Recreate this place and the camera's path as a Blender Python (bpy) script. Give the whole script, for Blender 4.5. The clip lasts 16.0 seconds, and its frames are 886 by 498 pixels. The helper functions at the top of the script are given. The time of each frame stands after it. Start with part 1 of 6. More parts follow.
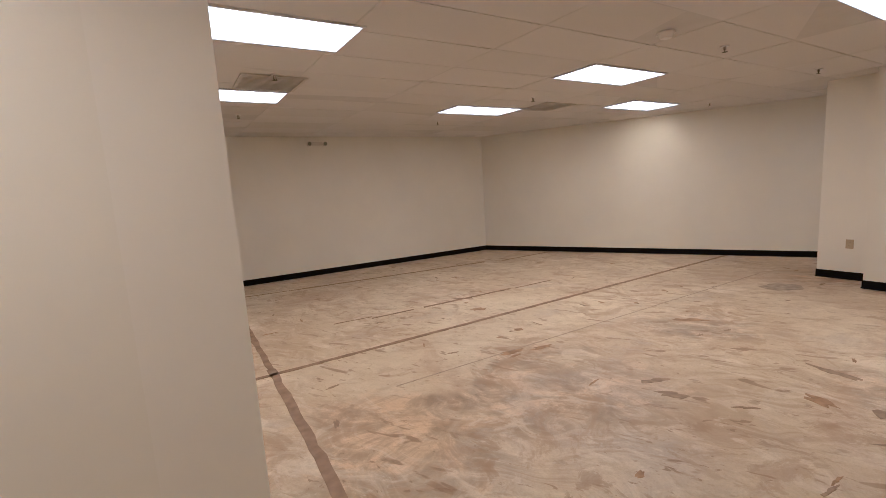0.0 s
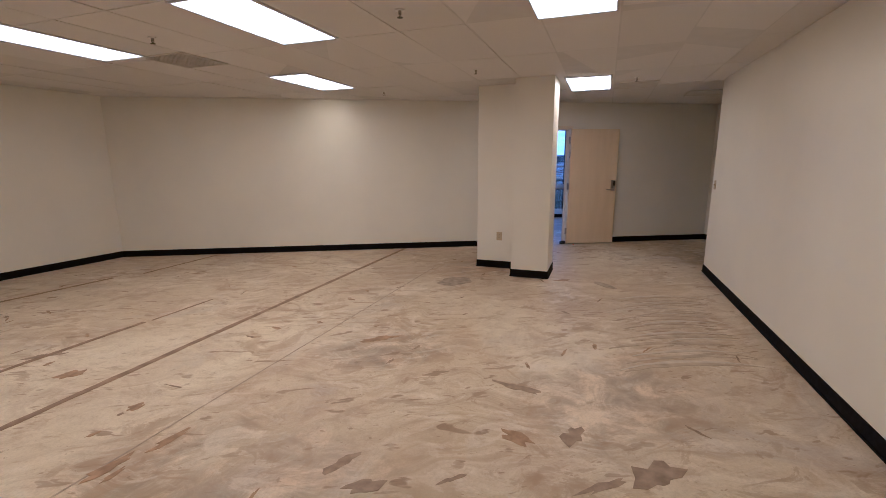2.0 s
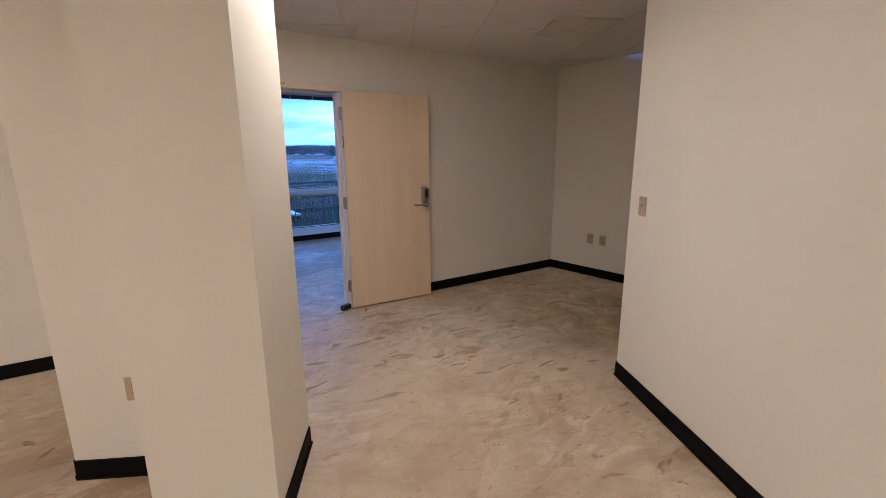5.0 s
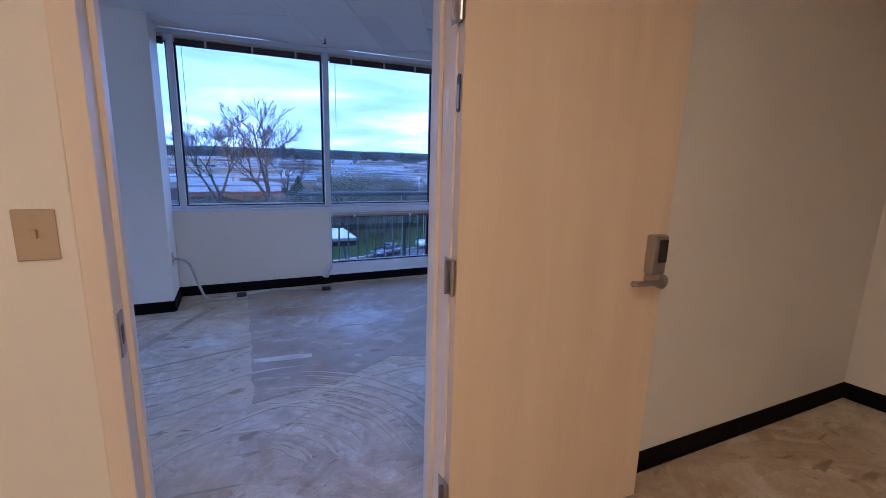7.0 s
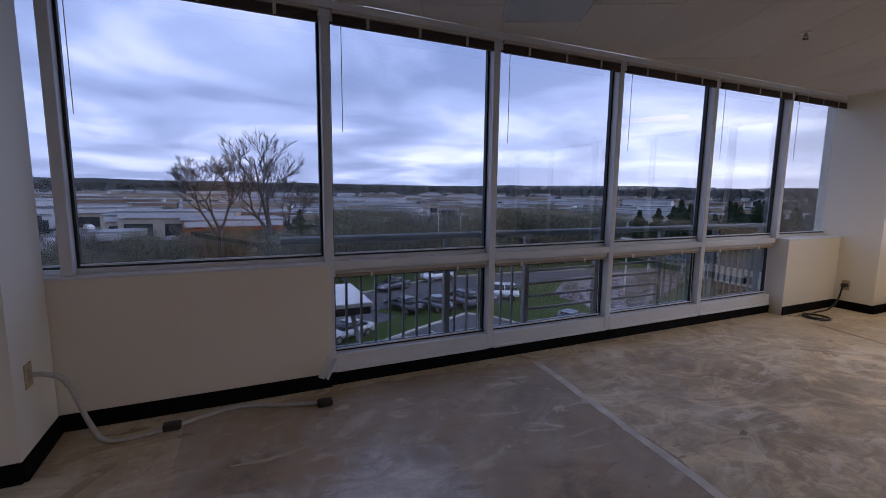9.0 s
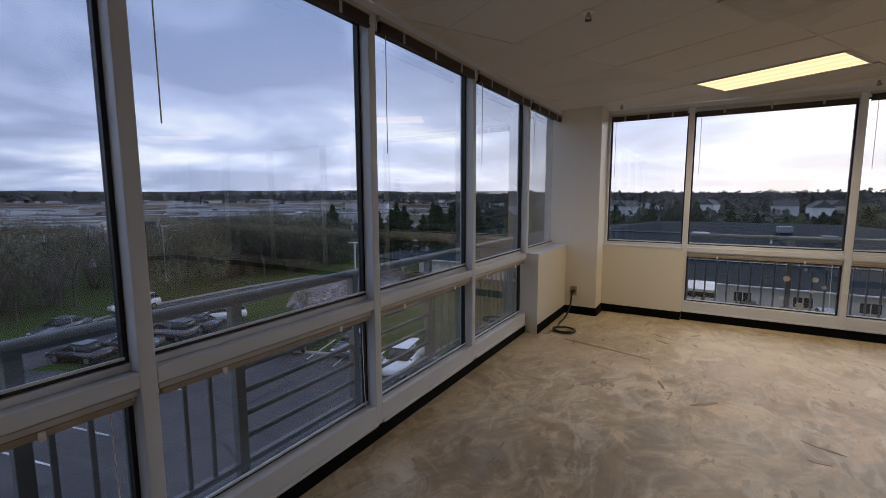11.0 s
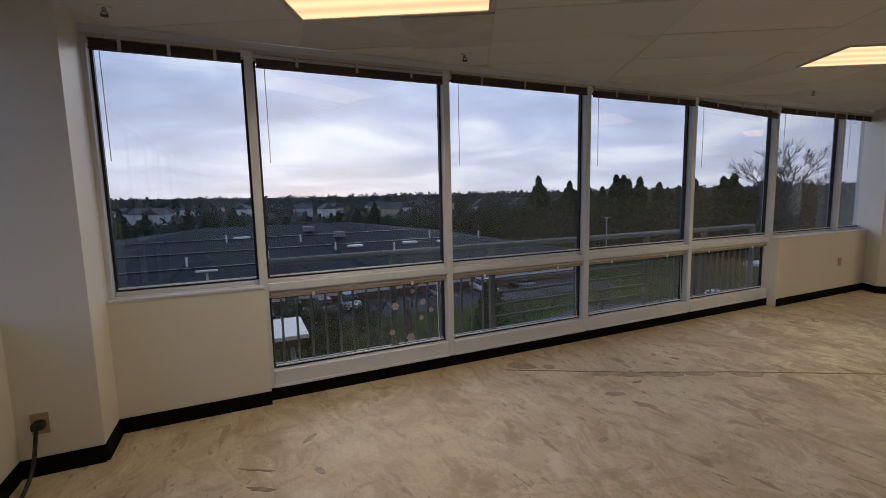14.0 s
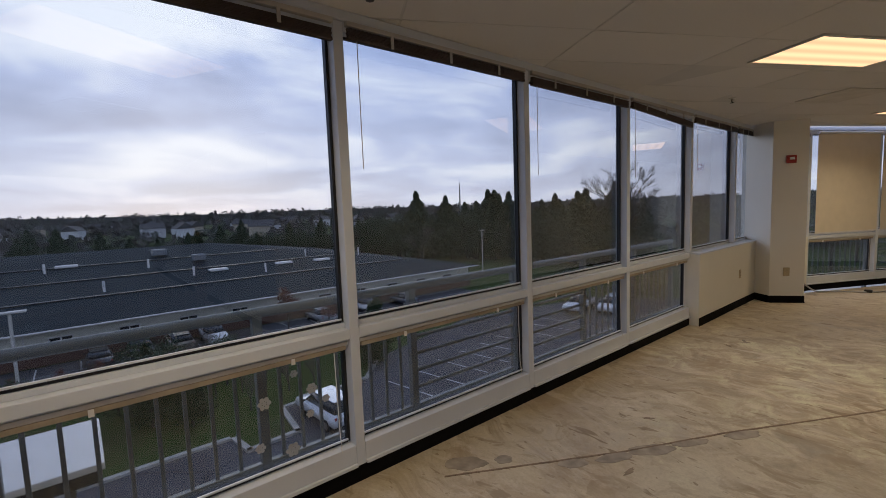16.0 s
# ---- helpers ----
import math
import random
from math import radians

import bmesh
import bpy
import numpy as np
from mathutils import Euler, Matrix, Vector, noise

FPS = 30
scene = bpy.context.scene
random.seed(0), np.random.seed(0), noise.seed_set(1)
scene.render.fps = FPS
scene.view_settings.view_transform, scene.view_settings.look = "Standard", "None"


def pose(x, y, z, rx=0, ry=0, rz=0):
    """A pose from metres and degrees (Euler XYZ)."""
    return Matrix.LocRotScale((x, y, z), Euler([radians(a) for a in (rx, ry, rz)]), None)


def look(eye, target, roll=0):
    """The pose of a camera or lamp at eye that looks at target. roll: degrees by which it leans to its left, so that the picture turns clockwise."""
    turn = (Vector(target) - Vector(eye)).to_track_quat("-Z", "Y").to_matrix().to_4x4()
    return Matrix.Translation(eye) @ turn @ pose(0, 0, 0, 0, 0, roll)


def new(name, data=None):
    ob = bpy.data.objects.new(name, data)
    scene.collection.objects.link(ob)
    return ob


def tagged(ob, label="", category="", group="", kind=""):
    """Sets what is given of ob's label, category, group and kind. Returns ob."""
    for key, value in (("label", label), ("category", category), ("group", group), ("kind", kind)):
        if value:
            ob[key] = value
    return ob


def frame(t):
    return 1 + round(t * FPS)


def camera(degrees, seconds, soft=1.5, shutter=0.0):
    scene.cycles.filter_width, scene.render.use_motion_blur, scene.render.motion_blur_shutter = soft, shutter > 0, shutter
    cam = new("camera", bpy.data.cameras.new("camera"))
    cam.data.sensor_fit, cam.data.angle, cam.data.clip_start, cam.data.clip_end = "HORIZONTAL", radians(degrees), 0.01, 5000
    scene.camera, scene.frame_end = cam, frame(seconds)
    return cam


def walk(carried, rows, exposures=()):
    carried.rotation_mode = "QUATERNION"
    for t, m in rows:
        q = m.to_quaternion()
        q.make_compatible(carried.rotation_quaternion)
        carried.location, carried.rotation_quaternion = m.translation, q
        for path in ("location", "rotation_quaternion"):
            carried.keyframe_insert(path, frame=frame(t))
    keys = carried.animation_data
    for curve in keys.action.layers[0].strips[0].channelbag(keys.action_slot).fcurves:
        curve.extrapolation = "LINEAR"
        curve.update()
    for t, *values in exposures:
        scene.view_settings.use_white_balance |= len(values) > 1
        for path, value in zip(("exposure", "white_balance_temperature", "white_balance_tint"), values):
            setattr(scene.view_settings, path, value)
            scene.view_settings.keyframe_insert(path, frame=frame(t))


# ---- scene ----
cam = camera(90.1, 16.0, 0.65)
PATH = [
    (0, (-3.409, -9.392, 1.561), (-4.425, -7.694, 1.277), -3.5),
    (0.5, (-3.487, -9.172, 1.555), (-4.45, -7.443, 1.27), -3.6),
    (1, (-3.543, -8.881, 1.549), (-4.207, -7.021, 1.233), -2.4),
    (1.5, (-3.541, -8.522, 1.557), (-3.654, -6.56, 1.185), -0.1),
    (2, (-3.449, -8.013, 1.565), (-3.186, -6.069, 1.176), -0.3),
    (2.5, (-3.257, -7.471, 1.582), (-2.563, -5.642, 1.166), -0.2),
    (3, (-2.938, -6.857, 1.582), (-2.068, -5.105, 1.167), -1.0),
    (3.5, (-2.616, -6.22, 1.581), (-1.591, -4.554, 1.162), -0.5),
    (4, (-2.215, -5.597, 1.592), (-1.109, -3.987, 1.162), -0.7),
    (4.2, (-2.071, -5.325, 1.598), (-0.991, -3.698, 1.167), -1.3),
    (6.3, (-0.898, -2.267, 1.565), (0.159, -0.626, 1.129), 1.8),
    (6.5, (-0.805, -1.981, 1.564), (0.241, -0.333, 1.131), 2.4),
    (7, (-0.628, -1.328, 1.47), (0.198, 0.45, 1.073), 1.6),
    (7.5, (-0.545, -0.782, 1.4), (0.137, 1.069, 1.069), 1.2),
    (8, (-0.551, -0.276, 1.364), (0.146, 1.576, 1.074), 1.2),
    (8.2, (-0.523, -0.072, 1.361), (0.098, 1.81, 1.091), 0.9),
    (10.3, (0.382, 1.775, 1.483), (1.868, 3.091, 1.239), 0.4),
    (10.5, (0.478, 1.881, 1.488), (2.044, 3.103, 1.248), 0.4),
    (11, (0.834, 2.1, 1.518), (2.536, 3.124, 1.284), -0.2),
    (11.5, (1.26, 2.282, 1.502), (3.091, 3.051, 1.265), -2.0),
    (12, (1.72, 2.396, 1.514), (3.663, 2.8, 1.268), -1.5),
    (12.5, (2.208, 2.485, 1.527), (4.193, 2.528, 1.292), -1.1),
    (13, (2.677, 2.535, 1.513), (4.628, 2.155, 1.288), -0.8),
    (13.5, (3.095, 2.495, 1.497), (4.981, 1.868, 1.27), -0.8),
    (14, (3.474, 2.439, 1.51), (5.288, 1.629, 1.276), -1.3),
    (14.5, (3.82, 2.36, 1.542), (5.51, 1.317, 1.302), -1.9),
    (15, (4.154, 2.207, 1.538), (5.722, 0.986, 1.307), -1.7),
    (15.5, (4.481, 2.083, 1.528), (6.063, 0.874, 1.33), -2.0),
    (16, (4.751, 1.983, 1.548), (6.282, 0.709, 1.365), -2.1),
]

# ---- light ----
EXPO = [(0, 1.3, 3660, 12), (0.6, 1.15, 3660, 12), (1.6, 1.12, 3640, 12), (3.0, 1.12, 3600, 11), (3.6, 1.42, 3570, 10), (4.2, 1.42, 3570, 10), (6.3, 1.7, 3950, 13), (7.0, 1.62, 4030, 17), (7.4, 1.33, 4280, 22), (8.2, 0.58, 4950, 23), (10.3, 0.5, 6280, 11), (13, 0.14, 6000, 11), (16, 0.04, 6000, 11)]
walk(cam, [(t, look(eye, target, roll)) for t, eye, target, roll in PATH], EXPO)

SUN_DIR = (0.75, -0.2, 0.35)


def make_world():
    w = bpy.data.worlds.new("sky")
    scene.world = w
    w.use_nodes = True
    nt = w.node_tree
    nt.nodes.clear()
    N, L = nt.nodes.new, nt.links.new
    out, bg = N("ShaderNodeOutputWorld"), N("ShaderNodeBackground")
    sky = N("ShaderNodeTexSky")
    sky.sky_type, sky.sun_disc = "NISHITA", False
    sky.sun_elevation, sky.sun_rotation = radians(14), radians(100)
    geo = N("ShaderNodeTexCoord")
    sep = N("ShaderNodeSeparateXYZ")
    L(geo.outputs["Generated"], sep.inputs[0])
    # flat cloud sheets: the direction is laid on a high plane
    zz = N("ShaderNodeMath"); zz.operation = "ADD"; zz.inputs[1].default_value = 0.14
    ab = N("ShaderNodeMath"); ab.operation = "ABSOLUTE"
    L(sep.outputs[2], ab.inputs[0]); L(ab.outputs[0], zz.inputs[0])
    dx = N("ShaderNodeMath"); dx.operation = "DIVIDE"
    dy = N("ShaderNodeMath"); dy.operation = "DIVIDE"
    L(sep.outputs[0], dx.inputs[0]); L(zz.outputs[0], dx.inputs[1])
    L(sep.outputs[1], dy.inputs[0]); L(zz.outputs[0], dy.inputs[1])
    com = N("ShaderNodeCombineXYZ")
    L(dx.outputs[0], com.inputs[0]); L(dy.outputs[0], com.inputs[1])
    n1 = N("ShaderNodeTexNoise"); n1.inputs["Scale"].default_value = 0.75; n1.inputs["Detail"].default_value = 7; n1.inputs["Roughness"].default_value = 0.52; n1.inputs["Distortion"].default_value = 0.4
    L(com.outputs[0], n1.inputs["Vector"])
    ramp = N("ShaderNodeValToRGB")
    e = ramp.color_ramp.elements
    e[0].position, e[0].color = 0.40, (0.27, 0.33, 0.55, 1)
    e[1].position, e[1].color = 0.66, (0.98, 0.96, 1.03, 1)
    m = e.new(0.52); m.color = (0.47, 0.535, 0.80, 1)
    L(n1.outputs[0], ramp.inputs[0])
    # brighter, warmer band low over the horizon
    hr = N("ShaderNodeValToRGB")
    h = hr.color_ramp.elements
    h[0].position, h[0].color = 0.0, (0.55, 0.55, 0.55, 1)
    h[1].position, h[1].color = 0.34, (0, 0, 0, 1)
    L(ab.outputs[0], hr.inputs[0])
    east = N("ShaderNodeVectorMath"); east.operation = "DOT_PRODUCT"; east.inputs[1].default_value = (0.93, -0.37, 0)
    L(geo.outputs["Generated"], east.inputs[0])
    er = N("ShaderNodeMapRange"); er.inputs[1].default_value = 0.1; er.inputs[2].default_value = 0.8; er.inputs[3].default_value = 0.22; er.inputs[4].default_value = 1.0
    L(east.outputs["Value"], er.inputs[0])
    low = N("ShaderNodeMath"); low.operation = "MULTIPLY"
    L(hr.outputs[0], low.inputs[0]); L(er.outputs[0], low.inputs[1])
    dim = N("ShaderNodeMapRange"); dim.inputs[1].default_value = -0.1; dim.inputs[2].default_value = 0.75; dim.inputs[3].default_value = 0.68; dim.inputs[4].default_value = 0.8
    L(east.outputs["Value"], dim.inputs[0])
    cl = N("ShaderNodeVectorMath"); cl.operation = "SCALE"
    L(ramp.outputs[0], cl.inputs[0]); L(dim.outputs[0], cl.inputs["Scale"])
    warm = N("ShaderNodeMixRGB"); warm.inputs[2].default_value = (0.80, 0.71, 0.715, 1)
    L(low.outputs[0], warm.inputs[0]); L(cl.outputs[0], warm.inputs[1])
    mix = N("ShaderNodeMixRGB"); mix.inputs[0].default_value = 0.955
    sk = N("ShaderNodeMixRGB"); sk.blend_type = "MULTIPLY"; sk.inputs[0].default_value = 1; sk.inputs[2].default_value = (0.1, 0.1, 0.1, 1)
    L(sky.outputs[0], sk.inputs[1])
    L(sk.outputs[0], mix.inputs[1]); L(warm.outputs[0], mix.inputs[2])
    L(mix.outputs[0], bg.inputs[0])
    bg.inputs[1].default_value = 2.25
    L(bg.outputs[0], out.inputs[0])


make_world()
sun = new("sun", bpy.data.lights.new("sun", "SUN"))
sun.data.energy, sun.data.angle, sun.data.color = 0.5, radians(30), (1, 0.93, 0.85)
sun.matrix_world = look(SUN_DIR, (0, 0, 0))

INNER_LAMP, OUTER_LAMP = 8.1, 11.8
LAMP_COLOUR = (1.0, 0.475, 0.104)


# ---- materials ----
def material(name, build):
    m = bpy.data.materials.new(name)
    m.use_nodes = True
    nt = m.node_tree
    nt.nodes.clear()
    out = nt.nodes.new("ShaderNodeOutputMaterial")
    nt.links.new(build(nt), out.inputs[0])
    return m


def principled(nt, colour=(0.5, 0.5, 0.5), rough=0.5, metal=0.0):
    p = nt.nodes.new("ShaderNodeBsdfPrincipled")
    p.inputs["Base Color"].default_value = (*colour, 1)
    p.inputs["Roughness"].default_value = rough
    p.inputs["Metallic"].default_value = metal
    return p


def coords(nt, scale=(1, 1, 1), kind="Object", turn=0):
    t, mp = nt.nodes.new("ShaderNodeTexCoord"), nt.nodes.new("ShaderNodeMapping")
    mp.inputs["Scale"].default_value = scale
    mp.inputs["Rotation"].default_value = (0, 0, turn)
    nt.links.new(t.outputs[kind], mp.inputs[0])
    return mp.outputs[0]


def noise_tex(nt, vec, scale, detail=4, rough=0.55, dist=0.0):
    n = nt.nodes.new("ShaderNodeTexNoise")
    n.inputs["Scale"].default_value, n.inputs["Detail"].default_value = scale, detail
    n.inputs["Roughness"].default_value, n.inputs["Distortion"].default_value = rough, dist
    nt.links.new(vec, n.inputs["Vector"])
    return n.outputs[0]


def ramp_of(nt, value, stops):
    r = nt.nodes.new("ShaderNodeValToRGB")
    el = r.color_ramp.elements
    for i, (pos, c) in enumerate(stops):
        e = el[i] if i < 2 else el.new(pos)
        e.position = pos
        e.color = (*c, 1) if not isinstance(c, (int, float)) else (c, c, c, 1)
    nt.links.new(value, r.inputs[0])
    return r.outputs[0]


def mixed(nt, fac, a, b, how="MIX"):
    m = nt.nodes.new("ShaderNodeMixRGB")
    m.blend_type = how
    for sock, v in ((0, fac), (1, a), (2, b)):
        if isinstance(v, (int, float)):
            m.inputs[sock].default_value = v if sock == 0 else (v, v, v, 1)
        elif isinstance(v, tuple):
            m.inputs[sock].default_value = (*v, 1)
        else:
            nt.links.new(v, m.inputs[sock])
    return m.outputs[0]


def bumped(nt, p, height, strength=0.2, dist=0.005):
    b = nt.nodes.new("ShaderNodeBump")
    b.inputs["Strength"].default_value, b.inputs["Distance"].default_value = strength, dist
    nt.links.new(height, b.inputs["Height"])
    nt.links.new(b.outputs[0], p.inputs["Normal"])


def simple(name, colour, rough=0.5, metal=0.0, vary=0.12, scale=6.0, bump=0.0, bscale=120.0, shine=0.5):
    def build(nt):
        p = principled(nt, colour, rough, metal)
        p.inputs["Specular IOR Level"].default_value = shine
        v = coords(nt)
        n = noise_tex(nt, v, scale, 5)
        lo, hi = tuple(c * (1 - vary) for c in colour), tuple(min(1, c * (1 + vary * 0.6)) for c in colour)
        nt.links.new(ramp_of(nt, n, [(0.3, lo), (0.7, hi)]), p.inputs["Base Color"])
        r = noise_tex(nt, v, scale * 4, 3)
        nt.links.new(ramp_of(nt, r, [(0.3, max(0, rough - 0.08)), (0.7, min(1, rough + 0.08))]), p.inputs["Roughness"])
        if bump:
            bumped(nt, p, noise_tex(nt, v, bscale, 2), bump, 0.002)
        return p.outputs[0]
    return material(name, build)


def build_paint(colour, scuff=0.1):
    def build(nt):
        p = principled(nt, colour, 0.42)
        v = coords(nt)
        big = noise_tex(nt, v, 0.9, 4)
        c = ramp_of(nt, big, [(0.3, tuple(x * 0.95 for x in colour)), (0.7, tuple(min(1, x * 1.02) for x in colour))])
        sc = ramp_of(nt, noise_tex(nt, coords(nt, (1, 1, 0.25)), 9, 6, 0.7), [(0.70, 0.0), (0.82, scuff)])
        nt.links.new(mixed(nt, sc, c, tuple(x * 0.6 for x in colour)), p.inputs["Base Color"])
        bumped(nt, p, noise_tex(nt, v, 160, 2), 0.07, 0.002)
        return p.outputs[0]
    return build


def build_floor(tones, streak, glue, worn=()):
    def build(nt):
        p = principled(nt, (0.5, 0.43, 0.35), 0.6)
        v = coords(nt)
        big = noise_tex(nt, v, 0.55, 7, 0.62, 0.6)
        c = ramp_of(nt, big, tones)
        # worn brown adhesive in soft clouds
        ad = ramp_of(nt, noise_tex(nt, v, 1.3, 8, 0.7, 1.0), [(0.50, 0.0), (0.66, glue)])
        c = mixed(nt, ad, c, (0.42, 0.315, 0.20))
        # places where the brown adhesive stayed on, with soft ragged borders
        for wx, wy, r, tone in worn:
            dv = nt.nodes.new("ShaderNodeVectorMath")
            dv.operation = "DISTANCE"
            dv.inputs[1].default_value = (wx, wy, 0)
            nt.links.new(v, dv.inputs[0])
            add = nt.nodes.new("ShaderNodeMath")
            add.operation, add.inputs[1].default_value = "MULTIPLY_ADD", 1.0 / (r * 2)
            nt.links.new(dv.outputs["Value"], add.inputs[0])
            nt.links.new(noise_tex(nt, v, 1.6, 8, 0.68, 0.8), add.inputs[2])
            m = ramp_of(nt, add.outputs[0], [(0.72, 0.8), (0.98, 0.0)])
            deep = ramp_of(nt, noise_tex(nt, v, 2.6, 8, 0.7, 1.2), [(0.38, tuple(q * 0.62 for q in tone)), (0.50, tone), (0.61, tuple(min(0.72, q * 1.75) for q in tone))])
            c = mixed(nt, m, c, deep)
        grey = ramp_of(nt, noise_tex(nt, coords(nt, (1, 1, 1), turn=1.0), 0.9, 6, 0.65, 0.8), [(0.56, 0.0), (0.68, 0.45)])
        c = mixed(nt, grey, c, (0.46, 0.43, 0.40))
        # smears of the trowel: stretched grain on bent ways
        bend = nt.nodes.new("ShaderNodeTexNoise")
        bend.inputs["Scale"].default_value, bend.inputs["Detail"].default_value = 1.1, 2
        nt.links.new(v, bend.inputs["Vector"])
        wv = nt.nodes.new("ShaderNodeVectorMath")
        wv.operation = "MULTIPLY_ADD"
        wv.inputs[1].default_value = (1.5, 1.5, 0)
        nt.links.new(bend.outputs[1], wv.inputs[0])
        nt.links.new(v, wv.inputs[2])
        def times(a, b):
            m = nt.nodes.new("ShaderNodeMath")
            m.operation = "MULTIPLY"
            nt.links.new(a, m.inputs[0])
            nt.links.new(b, m.inputs[1])
            return m.outputs[0]

        patchy = ramp_of(nt, noise_tex(nt, v, 0.8, 5, 0.6, 0.4), [(0.40, 0.25), (0.58, 1.0)])
        sparse = ramp_of(nt, noise_tex(nt, coords(nt, turn=0.7), 0.65, 4, 0.6), [(0.40, 0.4), (0.56, 1.0)])
        grain = None
        for turn, sc, stretch in ((0.6, 5.0, 0.17), (2.0, 9.0, 0.2)):
            mp = nt.nodes.new("ShaderNodeMapping")
            mp.inputs["Scale"].default_value, mp.inputs["Rotation"].default_value = (stretch, 1, 1), (0, 0, turn)
            nt.links.new(wv.outputs[0], mp.inputs[0])
            g = noise_tex(nt, mp.outputs[0], sc, 6, 0.66)
            grain = g
            c = mixed(nt, times(patchy, ramp_of(nt, g, [(0.53, 0.0), (0.68, streak * 1.3)])), c, (0.75, 0.68, 0.54))
            c = mixed(nt, times(patchy, ramp_of(nt, g, [(0.33, streak * 1.3), (0.47, 0.0)])), c, (0.36, 0.27, 0.165))
        mid = noise_tex(nt, v, 7.0, 7, 0.72, 0.5)
        c = mixed(nt, ramp_of(nt, mid, [(0.52, 0.0), (0.68, 0.5)]), c, (0.40, 0.31, 0.195))
        # dark scrapes and flecks
        for turn, sx, sc, thr, amt in ((0.55, 0.3, 8.0, 0.645, 0.8), (1.9, 0.33, 12.0, 0.65, 0.75), (0.2, 0.5, 22.0, 0.665, 0.7)):
            s = noise_tex(nt, coords(nt, (sx, 1.0, 1.0), turn=turn), sc, 3, 0.55, 0.5)
            c = mixed(nt, times(sparse, ramp_of(nt, s, [(thr, 0.0), (thr + 0.03, amt)])), c, (0.235, 0.16, 0.09))
        # reddish-brown glue film with ragged rims
        film = noise_tex(nt, coords(nt, turn=2.3), 1.05, 9, 0.66, 1.4)
        c = mixed(nt, ramp_of(nt, film, [(0.585, 0.0), (0.615, 0.42), (0.70, 0.6)]), c, (0.36, 0.255, 0.14))
        c = mixed(nt, ramp_of(nt, film, [(0.30, 0.5), (0.40, 0.0)]), c, (0.70, 0.645, 0.53))
        chip = noise_tex(nt, coords(nt, (0.62, 1, 1), turn=1.3), 4.2, 7, 0.62, 1.1)
        c = mixed(nt, times(patchy, ramp_of(nt, chip, [(0.575, 0.0), (0.60, 0.5), (0.66, 0.75)])), c, (0.33, 0.24, 0.14))
        c = mixed(nt, times(patchy, ramp_of(nt, chip, [(0.36, 0.55), (0.44, 0.0)])), c, (0.75, 0.69, 0.57))
        fine = noise_tex(nt, v, 60, 5, 0.75)
        c = mixed(nt, ramp_of(nt, fine, [(0.45, 0.0), (0.75, 0.42)]), c, (0.36, 0.29, 0.20))
        c = mixed(nt, 1.0, c, (1.0, 0.985, 0.95), "MULTIPLY")
        nt.links.new(c, p.inputs["Base Color"])
        nt.links.new(ramp_of(nt, big, [(0.3, 0.40), (0.7, 0.64)]), p.inputs["Roughness"])
        bumped(nt, p, mixed(nt, 0.55, noise_tex(nt, v, 55, 5), grain), 0.3, 0.004)
        return p.outputs[0]
    return build


def build_tile(nt):
    p = principled(nt, (0.72, 0.69, 0.64), 0.9)
    v = coords(nt)
    i = nt.nodes.new("ShaderNodeNewGeometry")
    c = ramp_of(nt, i.outputs["Random Per Island"], [(0.0, (0.66, 0.63, 0.585)), (1.0, (0.72, 0.69, 0.65))])
    f = noise_tex(nt, v, 260, 2)
    nt.links.new(mixed(nt, ramp_of(nt, f, [(0.55, 0.0), (0.7, 0.35)]), c, (0.45, 0.43, 0.4)), p.inputs["Base Color"])
    bumped(nt, p, f, 0.3, 0.002)
    return p.outputs[0]


def build_wood(nt):
    p = principled(nt, (0.66, 0.5, 0.35), 0.4)
    g = noise_tex(nt, coords(nt, (5, 5, 0.5)), 2, 5, 0.6, 0.4)
    c = ramp_of(nt, g, [(0.3, (0.655, 0.525, 0.335)), (0.7, (0.71, 0.575, 0.375))])
    fine = noise_tex(nt, coords(nt, (90, 90, 1.5)), 3, 3)
    nt.links.new(mixed(nt, ramp_of(nt, fine, [(0.55, 0.0), (0.85, 0.12)]), c, (0.55, 0.43, 0.31)), p.inputs["Base Color"])
    bumped(nt, p, fine, 0.04, 0.001)
    return p.outputs[0]


def build_glass(nt):
    tr, gl = nt.nodes.new("ShaderNodeBsdfTransparent"), nt.nodes.new("ShaderNodeBsdfGlossy")
    tr.inputs[0].default_value = (0.69, 0.715, 0.72, 1)
    gl.inputs["Roughness"].default_value = 0.0
    lw, pw, ml = nt.nodes.new("ShaderNodeLayerWeight"), nt.nodes.new("ShaderNodeMath"), nt.nodes.new("ShaderNodeMath")
    lw.inputs[0].default_value = 0.5
    pw.operation, pw.inputs[1].default_value = "POWER", 3.5
    ml.operation, ml.inputs[1].default_value, ml.inputs[2].default_value = "MULTIPLY_ADD", 1.15, 0.055
    nt.links.new(lw.outputs["Facing"], pw.inputs[0])
    nt.links.new(pw.outputs[0], ml.inputs[0])
    mx = nt.nodes.new("ShaderNodeMixShader")
    nt.links.new(ml.outputs[0], mx.inputs[0])
    nt.links.new(tr.outputs[0], mx.inputs[1])
    nt.links.new(gl.outputs[0], mx.inputs[2])
    return mx.outputs[0]


